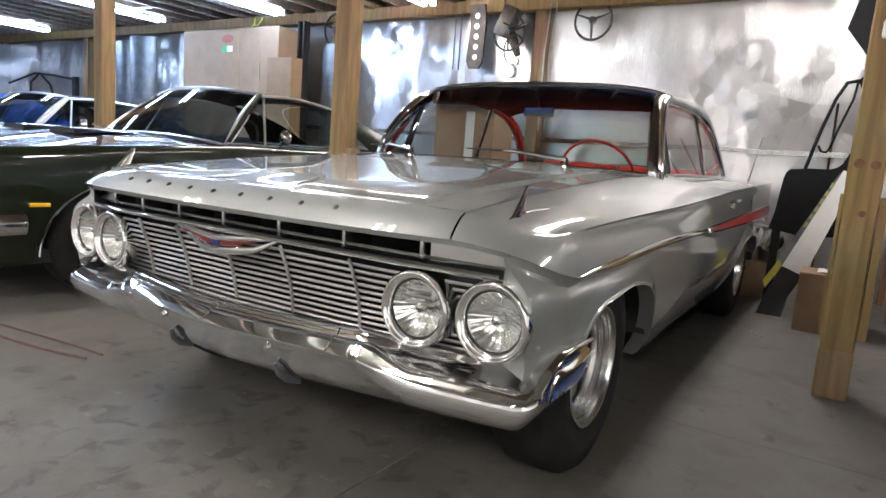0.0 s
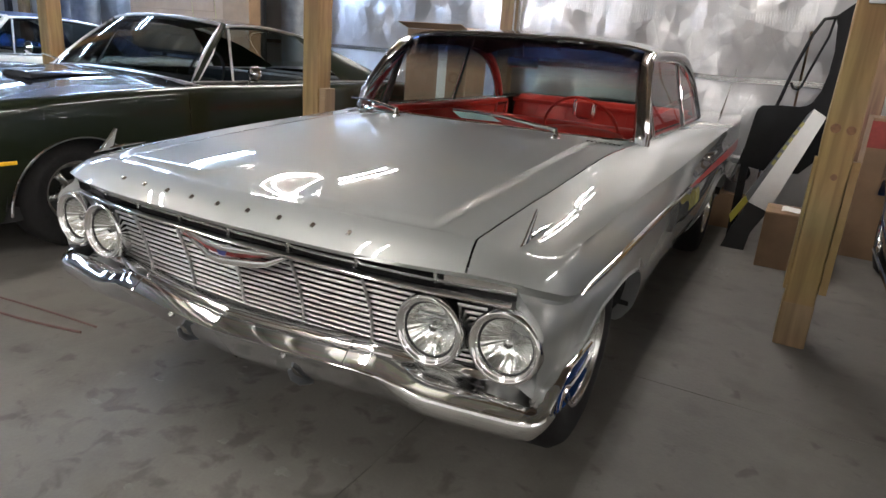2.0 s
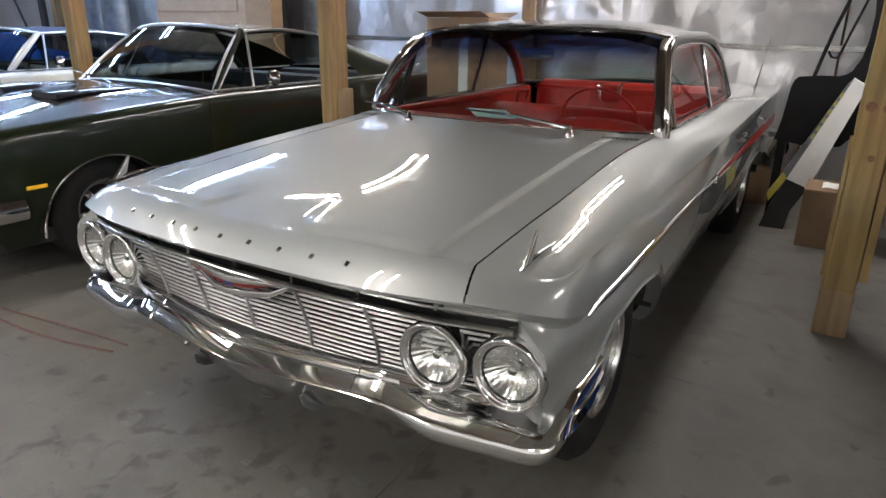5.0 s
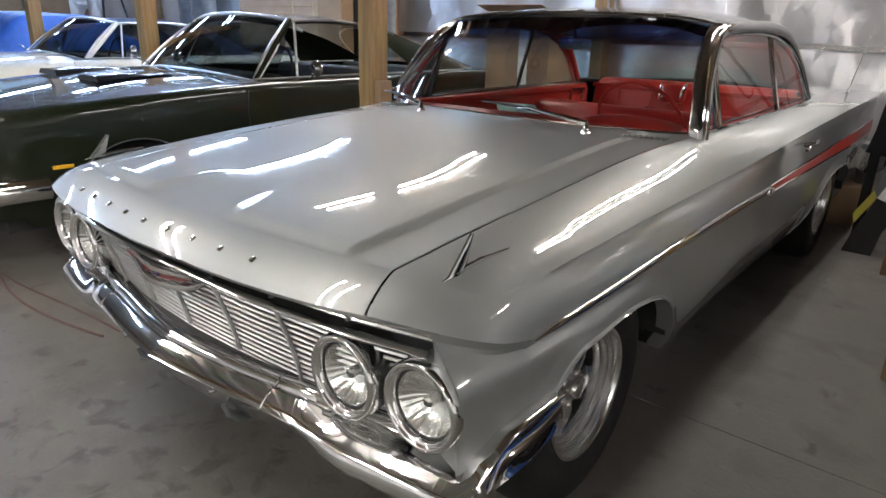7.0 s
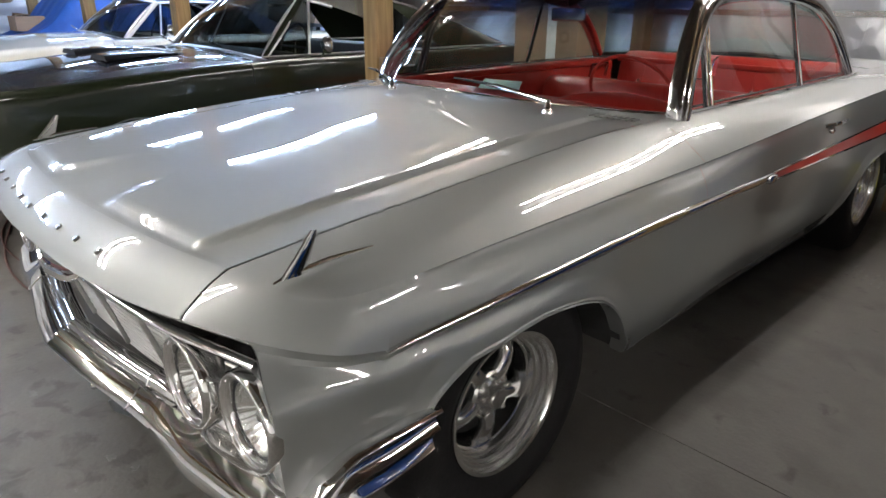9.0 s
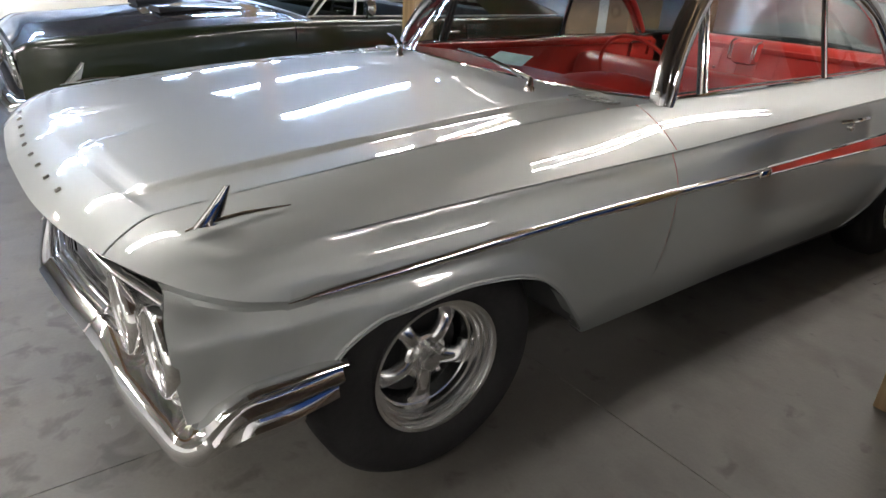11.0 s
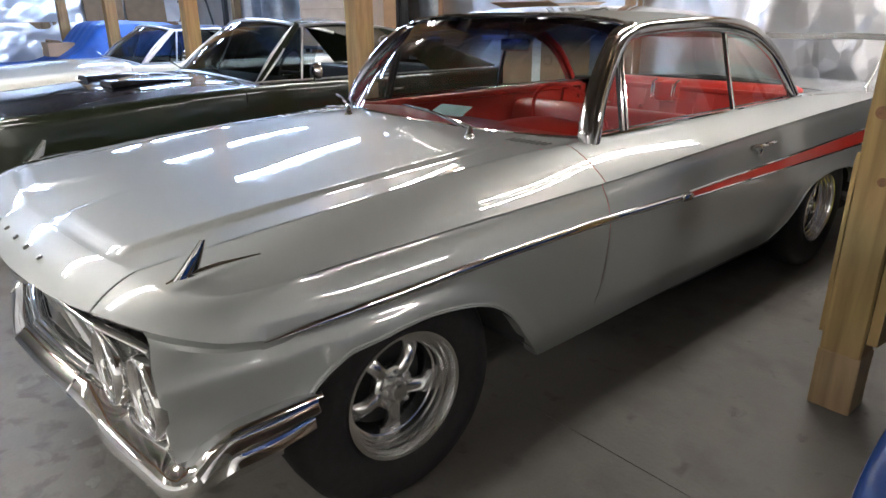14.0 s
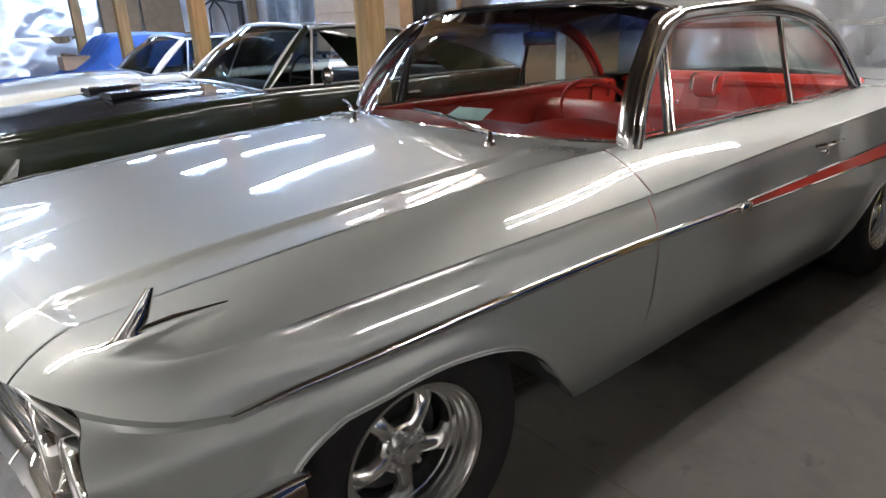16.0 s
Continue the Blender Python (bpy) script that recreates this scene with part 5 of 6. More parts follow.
for s in (1, -1):
    for k in range(8):
        x = 0.605 + 0.018 * k
        y0 = YH(x) + 0.02
        part("cowl_louvre", box(s * x - 0.004, s * x + 0.004, y0 + 0.008, y0 + 0.060, ZK(0.8) + 0.002 + (0.765 - x) * 0.06, ZK(0.8) + 0.0065 + (0.765 - x) * 0.06, 0.001), SHELFG, coupe)
# rear fender aerials
for s in (1,):
    part("aerial", tube([(s * 0.80, 3.75, 0.990), (s * 0.803, 3.775, 1.02), (s * 0.815, 3.88, 1.17), (s * 0.83, 4.00, 1.36)], [0.016, 0.006, 0.003, 0.002], 8), POLISHED, coupe, "raked chrome aerial")

# ---- interior ----
def cushion(x0, x1, y0, y1, z0, z1, lean=0.0, r=0.05):
    """A rounded block leaning back with height."""
    verts, faces = box(x0, x1, y0, y1, z0, z1, r)
    return [(x, y + lean * (z - z0), z) for x, y, z in verts], faces


seat = part("front_seat", join(cushion(-0.70, 0.70, 1.62, 2.10, 0.36, 0.62), cushion(-0.70, 0.70, 2.02, 2.18, 0.55, 0.93, 0.22)), REDV, coupe, "red vinyl front bench")
rear = part("rear_seat", join(cushion(-0.70, 0.70, 2.50, 3.0, 0.36, 0.66), cushion(-0.70, 0.70, 2.84, 3.02, 0.58, 1.035, 0.22)), REDV, coupe, "red pleated vinyl rear bench")
for k in range(-5, 6):
    part("seam", tube([(0.12 * k, 2.838 + 0.22 * t, 0.60 + t) for t in np.linspace(0.0, 0.38, 5)], 0.0025, 6), REDV, rear)
for x in (-0.5, -0.25, 0.25, 0.5):
    part("button", revolve([(0, 0.0), (-0.006, 0.010), (0.004, 0.014)], 10, "y", (x, 2.875, 0.86)), CHROME, rear)
arm = part("centre_armrest", cushion(-0.150, 0.0, 2.850, 2.97, 0.90, 1.030, 0.10, 0.03), REDV, rear, "folded red vinyl armrest")
for x in (-0.156, 0.006):
    part("armrest_trim", tube([(x, 2.90, 0.915), (x, 2.846, 0.928), (x, 2.848, 0.98), (x, 2.856, 1.022), (x, 2.90, 1.036)], 0.0065, 8), CHROME, arm, "chrome edge trim")
    part("armrest_trim", tube([(x * 0.8 - 0.015, 2.844, 0.94), (x * 0.8 - 0.015, 2.853, 1.015)], 0.004, 6), CHROME, arm, "chrome edge trim")
dash = [[(x, y, z) for y, z in ((0.80 + 0.12 * (abs(x) / 0.76) ** 2, 0.985), (1.0, 0.972), (1.16, 0.955), (1.21, 0.925), (1.20, 0.86), (1.15, 0.72))] for x in np.linspace(-0.76, 0.76, 21)]
part("dashboard", grid(dash), REDV, coupe, "red padded dashboard", solid=0.01)
pod = [[(0.42 + 0.24 * f, y, 0.955 + 0.045 * math.sqrt(max(0, 1 - f * f)) * h) for y, h in ((1.02, 0.3), (1.10, 1.0), (1.21, 1.0))] for f in np.linspace(-1, 1, 13)]
part("instrument_hood", grid(pod), REDV, coupe, "", solid=0.006)
sw = []
wc, tilt = Vector((0.37, 1.36, 0.960)), radians(62)
ring = [(wc.x + 0.205 * math.cos(a), wc.y - 0.205 * math.sin(a) * math.cos(tilt) * -1 * -1, wc.z + 0.205 * math.sin(a) * math.sin(tilt)) for a in np.linspace(0, 2 * math.pi, 37)]
wheel_s = part("steering_wheel", tube(ring, 0.008, 8, caps=False), REDV, coupe, "thin-rimmed red steering wheel")
part("wheel_spokes", join(tube([(0.20, 1.36, 0.965), (0.40, 1.33, 0.955), (0.60, 1.36, 0.965)], 0.006, 6), tube([(0.40, 1.34, 0.955), (0.40, 1.12, 0.86)], 0.022, 10)), REDV, wheel_s, "red spokes and column")
mir = part("rear_view_mirror", join(box(-0.11, 0.07, 1.39, 1.41, 1.262, 1.318, 0.008), tube([(-0.02, 1.40, 1.315), (-0.02, 1.36, 1.40)], 0.007, 6)), STEEL, coupe, "chrome rear-view mirror")
for s in (1, -1):
    dp = box(0.72, 0.765, 1.0, 2.9, 0.34, 0.975, 0.015)
    pn = part("door_card", dp if s > 0 else mirx(dp), REDV, coupe, "red vinyl door trim panel")
    tp = box(0.70, 0.775, 0.98, 2.84, 0.955, 0.992, 0.012)
    part("window_ledge", tp if s > 0 else mirx(tp), REDV, coupe, "")
    ar = join(box(0.66, 0.722, 1.55, 1.95, 0.72, 0.76, 0.015), tube([(0.715, 2.62, 0.87), (0.70, 2.62, 0.96), (0.70, 2.80, 0.96), (0.712, 2.80, 0.88)], 0.009, 6))
    part("armrest", ar if s > 0 else mirx(ar), STEEL, pn, "chrome-edged armrest")
tagged(link_mesh("paper_sheet", grid([[(x + sx, y, z + 0.003 * math.sin(x * 9)) for x in (-0.15, -0.09, -0.03, 0.03, 0.08)] for y, z, sx in ((0.965, 0.996, 0.0), (1.04, 0.998, -0.06), (1.12, 1.001, -0.12), (1.20, 1.004, -0.18))]), PAPERM), "pale printed paper sheet on the red dashboard", "paper")


# ---- other cars ----
def simple_car(name, label, loc, paint, roof_paint, hood_paint, spec, open_side=False):
    """A notch- or fastback built from section tables. Local: y backwards from the front axle, x = 0 in the middle."""
    car = thing(name, label, "car", loc)
    y0, y1, yw, yd = spec["front"], spec["rear"], spec["ws"], spec["deck"]
    W, zs, zh = spec["half"], spec["belt"], spec["nose"]
    ys = (y0, y0 + 0.12, y0 + 0.4, 0.3, yw - 0.1, yw + 0.3, 2.0, yd, y1 - 0.2, y1)
    wx = curve(ys, (W - 0.16, W - 0.06, W - 0.02, W, W, W, W, W - 0.01, W - 0.05, W - 0.12))
    zb = curve(ys, (zh - 0.06, zh, zh + 0.02, zs - 0.03, zs - 0.01, zs, zs, zs + 0.01, zs - 0.03, zs - 0.08))
    zc = curve(ys, (zh - 0.04, zh + 0.04, zh + 0.06, zs + 0.035, zs + 0.05, zs + 0.05, zs + 0.05, zs + 0.04, zs, zs - 0.06))
    wb = spec["base"]

    def arch(y):
        z = 0.24
        for c in (0.0, wb):
            d = abs(y - c)
            if d < 0.42:
                z = max(z, 0.26 + 0.42 * math.sqrt(max(0, 1 - (d / 0.42) ** 2)))
        return z if y > y0 + 0.25 else 0.30

    def top(f, y):
        x = wx(y) * 0.93 * f
        return (x, y, zc(y) + (zb(y) - zc(y)) * abs(f) ** 2.5)

    def side(y):
        pts = [top(1, y)]
        zt, ze = zb(y), arch(y)
        X = wx(y)
        for k in range(1, 5):
            a = k / 4
            pts.append((X * 0.93 + (X - X * 0.93) * math.sin(a * math.pi / 2), y, zt - 0.05 * (1 - math.cos(a * math.pi / 2))))
        for k in range(1, 11):
            z = zt - 0.05 + (ze - zt + 0.05) * k / 10
            q = (zt - 0.05 - z) / (zt - 0.3)
            pts.append((X + 0.012 * math.sin(q * math.pi) - 0.05 * q ** 3, y, z))
        x, _, z = pts[-1]
        pts.append((x - 0.05, y, z))
        return pts
    Y = sorted(set([y0 + (y1 - y0) * k / 130 for k in range(131)] + [spec["door"][0], spec["door"][1]]))
    fr = [y for y in Y if y <= spec["door"][0] + 1e-6]
    dr = [y for y in Y if spec["door"][0] - 1e-6 <= y <= spec["door"][1] + 1e-6]
    re = [y for y in Y if y >= spec["door"][1] - 1e-6]
    for s in (1, -1):
        for nm, rr, sd in (("front_fender", fr, "b"), ("door", dr, "tb"), ("rear_quarter_panel", re, "t")):
            g_ = grid(inset([side(y) for y in rr], 0.003, sd), flip=True)
            part(nm, g_ if s > 0 else mirx(g_), paint, car, "", solid=0.003, angle=60)
    fs = np.linspace(-1, 1, 25)
    hy = [y0 + (yw - y0) * k / 40 for k in range(41)]
    part("hood", grid(inset([[top(f, y) for f in fs] for y in hy], 0.004, "lrb")), hood_paint, car, spec.get("hood_label", ""), solid=0.003, angle=60)
    dk = [yd + (y1 - yd) * k / 20 for k in range(21)]
    part("trunk_lid", grid(inset([[top(f, y) for f in fs] for y in dk], 0.004)), paint, car, "", solid=0.003)
    part("cowl", grid([[top(f, y) for f in fs] for y in np.linspace(yw, yw + 0.12, 4)]), BLACK, car, "")
    part("floor_pan", box(-W + 0.1, W - 0.1, y0 + 0.15, y1 - 0.1, 0.22, 0.30, 0), DARK, car, smooth=False)
    part("engine_bay", box(-W + 0.25, W - 0.25, y0 + 0.1, yw, 0.28, zh - 0.06, 0), DARK, car, smooth=False)
    # nose and tail
    for nm, yy, sg in (("nose_panel", y0 + 0.002, 1), ("tail_panel", y1 - 0.002, -1)):
        o = side(yy)
        part(nm, grid([[(-p[0], yy, p[2]), (p[0], yy, p[2])] for p in o]), BLACK, car, "dark recessed grille" if sg > 0 else "", smooth=False)
        z = 0.47
        bp = [(-W, yy + sg * 0.35, z), (-W + 0.01, yy + sg * 0.10, z), (-W + 0.12, yy - sg * 0.04, z), (-W / 2, yy - sg * 0.07, z), (W / 2, yy - sg * 0.07, z), (W - 0.12, yy - sg * 0.04, z), (W - 0.01, yy + sg * 0.10, z), (W, yy + sg * 0.35, z)]
        part("bumper", tube(bp, 0.07, 10, flat=1.0, up=(0, 0, 1)), CHROME, car, "chrome bumper")
    part("grille_frame", tube([(-W + 0.16, y0 - 0.012, 0.60), (-W + 0.16, y0 - 0.012, zh - 0.08), (W - 0.16, y0 - 0.012, zh - 0.08), (W - 0.16, y0 - 0.012, 0.60), (-W + 0.16, y0 - 0.012, 0.60)], 0.014, 8, caps=False), CHROME, car)
    for s in (1, -1):
        for x in (W - 0.27, W - 0.47):
            part("headlight", revolve([(y0 - 0.005, 0.085), (y0 - 0.03, 0.083), (y0 - 0.02, 0.07), (y0 - 0.03, 0.03), (y0 - 0.032, 0)], 24, "y", (s * x, 0, 0.69)), HLGLASS, car, "round headlight")
        if spec.get("marker"):
            mk_ = box(wx(y0 + 0.45) + 0.002, wx(y0 + 0.45) + 0.014, y0 + 0.39, y0 + 0.50, 0.558, 0.580, 0.004)
            part("side_marker", mk_ if s > 0 else mirx(mk_), AMBER, car, "amber side marker")
        for yc in (0.0, wb):
            make_wheel(car, s * (W - 0.06), yc, s, R=0.34, W=0.21, rim=0.19, polished=False)
            well = [[(s * x, yc + 0.43 * math.cos(a), 0.30 + 0.42 * math.sin(a)) for x in (W - 0.4, W - 0.03)] for a in np.linspace(0, math.pi, 13)]
            part("wheel_well", grid(well), DARK, car)
            al = [(s * (wx(yc) + 0.008), yc + 0.425 * math.cos(a), 0.255 + 0.425 * math.sin(a)) for a in np.linspace(0.05, math.pi - 0.05, 25)]
            part("arch_moulding", tube(al, 0.008, 6), CHROME, car, "chrome wheel-arch trim")
        sl = tube([(s * (wx(y) + 0.012), y, 0.27) for y in np.linspace(0.5, wb - 0.5, 8)], 0.012, 6)
        part("sill_moulding", sl, CHROME, car)
    # greenhouse
    H, hx = spec["height"], spec["roof_half"]
    yt, yr = spec["header"], spec["roof_rear"]
    bx = W - 0.13
    rail = [(hx, yt, H - 0.045), (hx, (yt + yr) / 2, H - 0.03), (hx, yr, H - 0.06), (hx + 0.02, (yr + yd) / 2, (H + zs) / 2 + 0.03), (bx - 0.06, yd + 0.05, zs + 0.04)]
    ii = list(range(5))
    q = [curve(ii, [p[k] for p in rail]) for k in range(3)]
    if spec.get("roof", True):
        rf = []
        for k in range(25):
            t = 2 * k / 24
            xr, yy, zr = (c(t) for c in q)
            rf.append([(xr * f, yy - (0.08 * (1 - f * f) if k < 6 else 0), zr + 0.04 * (1 - abs(f) ** 2.4)) for f in fs])
        part("roof", grid(rf, flip=True), roof_paint, car, spec.get("roof_label", ""), angle=60, solid=0.0)
        part("headliner", shift(grid(rf), dz=-0.03), BLACK, car)
        for s in (1, -1):
            sail = []
            for k in range(17):
                t = 2 + 2 * k / 16
                xr, yy, zr = (c(t) for c in q)
                ylow = yr + spec.get("sail", 0.25) + (yd + 0.05 - yr - spec.get("sail", 0.25)) * k / 16
                sail.append([(s * (xr + (bx - xr) * v), yy + (ylow - yy) * v, zr + (zs + 0.02 - zr) * v) for v in np.linspace(0, 1, 6)])
            part("sail_panel", grid(sail, flip=(s > 0)), roof_paint, car, "", solid=0.004)
        rg = []
        for k in range(9):
            t = 2 + 2 * k / 8
            xr, yy, zr = (c(t) for c in q)
            rg.append([(xr * f * 0.98, yy, zr + 0.035 * (1 - f * f)) for f in np.linspace(-1, 1, 11)])
        part("rear_window", grid(rg), REARG, car, "rear glass")
    wsg = []
    for f in np.linspace(-1, 1, 21):
        g = abs(f)
        a = Vector((bx * f, yw + 0.10 * g ** 2, zc(yw) + (zs - zc(yw)) * g ** 2))
        b = Vector((hx * f, yt - 0.08 * (1 - g * g), H - 0.045 + 0.04 * (1 - g ** 2.4)))
        wsg.append([tuple(a.lerp(b, t) + Vector((0, -0.02, 0.01)) * math.sin(math.pi * t)) for t in np.linspace(0, 1, 9)])
    part("windshield", grid(wsg, flip=True), CLEAR, car, "windshield glass")
    part("windshield_frame", join(tube([r[-1] for r in wsg], 0.014, 8), tube([r[0] for r in wsg], 0.010, 8), tube(wsg[0], 0.011, 8), tube(wsg[-1], 0.011, 8)), TRIM, car)
    for s in (1, -1):
        A0, A1 = Vector((s * bx, yw + 0.10, zs)), Vector((s * hx, yt, H - 0.045))
        part("windshield_pillar", tube([A0 + Vector((0, 0.02, 0)), A0.lerp(A1, 0.5) + Vector((0, 0.02, 0)), A1 + Vector((0, 0.02, 0))], 0.026, 8), paint, car)
        yv = yw + 0.48
        vt = Vector((s * (hx + 0.01), yt + 0.06, H - 0.06))
        vent = [[tuple(A0.lerp(A1, t).lerp(Vector((s * bx, yv, zs)).lerp(vt, t), u)) for t in np.linspace(0.02, 0.96, 5)] for u in (0, 0.5, 1)]
        part("quarter_light", grid(vent, flip=(s > 0)), CLEAR, car, "small vent glass")
        part("quarter_light_frame", tube([A0, (s * bx, yv, zs), tuple(vt), tuple(A1), tuple(A0.lerp(A1, 0.5) + Vector((s * 0.016, 0.035, 0))), tuple(A0 + Vector((s * 0.012, 0.03, 0.005)))], 0.011, 6), TRIM, car, "chrome vent frame")
        if spec.get("roof", True):
            part("drip_rail", tube([(s * (q[0](t) + 0.004), q[1](t), q[2](t) - 0.006) for t in np.linspace(0, 2.6, 20)], 0.013, 6), TRIM, car, "chrome drip rail")
            if not open_side or s < 0:
                pane = [[(s * (bx + (hx - bx) * v), yv + (yr + 0.2 - yv) * u, zs + (H - 0.07 - zs) * v) for v in (0, 0.5, 1)] for u in np.linspace(0, 1, 8)]
                part("side_window", grid(pane, flip=(s > 0)), CLEAR, car)
        part("belt_moulding", tube([(s * (bx + 0.015), y, zs + 0.012) for y in np.linspace(yw + 0.1, yd, 12)], 0.009, 6), TRIM, car)
        m = revolve([(-0.02, 0.0), (-0.018, 0.03), (0.01, 0.058), (0.03, 0.06), (0.032, 0.0)], 20, "y")
        mm = part("door_mirror", shift(m, s * (W + 0.045), yv + 0.02, zs + 0.085), CHROME, car, "round chrome door mirror")
        part("mirror_stalk", tube([(s * (W - 0.04), yv + 0.04, zs - 0.01), (s * (W + 0.03), yv + 0.03, zs + 0.05)], 0.008, 6), CHROME, mm)
        hd = box(W + 0.0, W + 0.03, spec["door"][1] - 0.20, spec["door"][1] - 0.08, zs - 0.11, zs - 0.085, 0.008)
        part("door_handle", hd if s > 0 else mirx(hd), CHROME, car)
    # inside
    tr = spec.get("trim", BLACK)
    part("dashboard", box(-W + 0.2, W - 0.2, yw + 0.16, yw + 0.42, zs - 0.2, zs + 0.03, 0.03), tr, car)
    part("front_seat", join(box(-0.66, 0.66, yw + 0.95, yw + 1.4, 0.4, 0.62, 0.05), box(-0.66, 0.66, yw + 1.36, yw + 1.52, 0.55, zs + 0.04, 0.05)), tr, car)
    part("rear_seat", box(-0.66, 0.66, yd - 0.35, yd - 0.15, 0.5, zs + 0.02, 0.05), tr, car)
    rg_ = [(0.38 + 0.19 * math.cos(a), yw + 0.62 + 0.05 * math.sin(a), zs + 0.04 + 0.17 * math.sin(a)) for a in np.linspace(0, 2 * math.pi, 25)]
    part("steering_wheel", join(tube(rg_, 0.011, 6, caps=False), tube([(0.2, yw + 0.62, zs + 0.04), (0.56, yw + 0.62, zs + 0.04)], 0.009, 6)), BLACK, car)
    for s in (1, -1):
        w_ = tube([(s * 0.45 - 0.1, yw + 0.04, zs + 0.055), (s * 0.45 - 0.45, yw + 0.08, zs + 0.09)], 0.007, 6)
        part("wiper", w_, STEEL, car)
    return car, top, zc


green_spec = dict(front=-0.86, rear=4.15, ws=0.82, deck=3.35, half=0.955, belt=0.965, nose=0.865, base=2.95, door=(0.78, 2.25), height=1.42, roof_half=0.62, header=1.38, roof_rear=2.15, marker=True, sail=0.45, hood_label="black hood with two scoops")
green_car, gtop, gzc = simple_car("muscle_coupe", "dark green two-door muscle coupe with black hood scoops", (-3.20, 0.22, 0), GREEN, GREEN, HOODBLK, green_spec, True)
for s in (1, -1):
    xs = 0.33 * s
    sc = []
    for k in range(13):
        t = k / 12
        y = 0.02 + 0.52 * t
        hgt = 0.038 * (1 - t) ** 0.8
        sc.append([(xs + 0.17 * f * (1 - 0.25 * t), y, gzc(y) - 0.014 * 0 + hgt * (1 - f ** 4) - 0.004) for f in np.linspace(-1, 1, 11)])
    scoop = part("hood_scoop", grid(sc), HOODBLK, green_car, "raised black hood scoop")
    part("scoop_mouth", prism([(xs - 0.155, gzc(0.02) - 0.004), (xs + 0.155, gzc(0.02) - 0.004), (xs + 0.13, gzc(0.02) + 0.03), (xs - 0.13, gzc(0.02) + 0.03)], "y", 0.022, 0.03), DARK, scoop, smooth=False)

white_spec = dict(front=-0.88, rear=4.1, ws=0.86, deck=2.9, half=0.945, belt=0.96, nose=0.86, base=2.93, door=(0.82, 2.2), height=1.36, roof_half=0.64, header=1.38, roof_rear=2.3, hood_label="cream white hood")
white_car, _, _ = simple_car("convertible_car", "cream white car with a dark navy soft top", (-6.28, 0.30, 0), WHITE, NAVY, WHITE, white_spec)
blue_spec = dict(front=-0.90, rear=3.9, ws=0.95, deck=2.9, half=0.93, belt=0.90, nose=0.80, base=2.85, door=(0.85, 2.1), height=1.32, roof_half=0.60, header=1.45, roof_rear=2.2)
blue_car, _, _ = simple_car("blue_coupe", "glossy royal blue car parked beside the timber post", (2.93, 0.62, 0), BLUEC, BLUEC, BLUEC, blue_spec)


# ---- things along the back wall ----
PRINTY = mat("faded_yellow_print", (0.36, 0.34, 0.12), 0.6, vary=0.15, scale=20)
REDBAND = mat("dull_red_print", (0.24, 0.035, 0.028), 0.7, vary=0.12, scale=20)
FADED = mat("faded_red_print", (0.30, 0.10, 0.07), 0.8, vary=0.2, scale=30)
LABELG = mat("green_label", (0.05, 0.45, 0.18), 0.6, vary=0.05, scale=20)
def carton(name, x0, x1, y0, y1, z0, z1, label, m=CARD, flaps=0, rz=0.0):
    c = thing(name, label, "box", ((x0 + x1) / 2, (y0 + y1) / 2, z0), "cardboard boxes", rz)
    w, d, h = (x1 - x0) / 2, (y1 - y0) / 2, z1 - z0
    part("box_body", box(-w, w, -d, d, 0, h - 0.005, 0.003), m, c, smooth=False)
    if flaps:
        for s in (-1, 1):
            f = box(-w, w, 0, d * 0.9, 0, 0.005, 0)
            part("flap", xform(f, Matrix.Translation((0, s * d, h)) @ Matrix.Rotation(radians(14 * flaps) * s, 4, "X") @ Matrix.Rotation(math.pi if s < 0 else 0, 4, "Z") @ Matrix.Translation((0, 0, 0))), m, c, smooth=False)
    else:
        part("flap", join(box(-w, w, -d, -0.002, h - 0.004, h + 0.002, 0), box(-w, w, 0.002, d, h - 0.004, h + 0.002, 0)), m, c, smooth=False)
    return c


tall = carton("tall_carton", -2.05, -1.39, 3.40, 3.80, 0, 1.50, "tall brown cardboard carton with open flaps", CARD, 1)
part("white_strip", box(0.025, 0.120, -0.207, -0.201, 0.7, 1.44, 0.002), WHITEB, tall, "white packing strip", smooth=False)
part("printed_mark", revolve([(-0.203, 0.060), (-0.2045, 0.057), (-0.2045, 0.033), (-0.203, 0.031)], 6, "y", (0.20, 0, 1.08)), CARDB, tall, "dark hexagonal printed mark")
big = carton("large_carton", -7.12, -5.12, 4.15, 4.68, 1.05, 2.53, "very large flat brown carton stored on a rack", CARD)
part("printed_oval", xform(revolve([(-0.268, 0.0), (-0.269, 0.055), (-0.266, 0.06)], 24, "y"), Matrix.Translation((-0.02, 0, 1.345)) @ Matrix.Diagonal((2.1, 1, 1, 1))), FADED, big, "faded red oval print")
part("label_patch", box(-0.13, -0.02, -0.271, -0.267, 1.17, 1.25, 0), LABELG, big, "green label", smooth=False)
part("label_patch", box(-0.02, 0.09, -0.271, -0.267, 1.17, 1.25, 0), WHITEB, big, "white label", smooth=False)
part("packing_seam", tube([(-0.98, -0.268, 0.52), (0.65, -0.268, 0.52), (0.66, -0.268, 1.2)], 0.004, 4), CARDB, big, "")
for x in (0.62, 0.2):
    part("strap", tube([(x, -0.273, 1.49), (x + 0.03, -0.273, 0.8), (x + 0.12, -0.273, 0.02)], 0.003, 6, flat=0.4), PRINTY, big, "yellow strap")
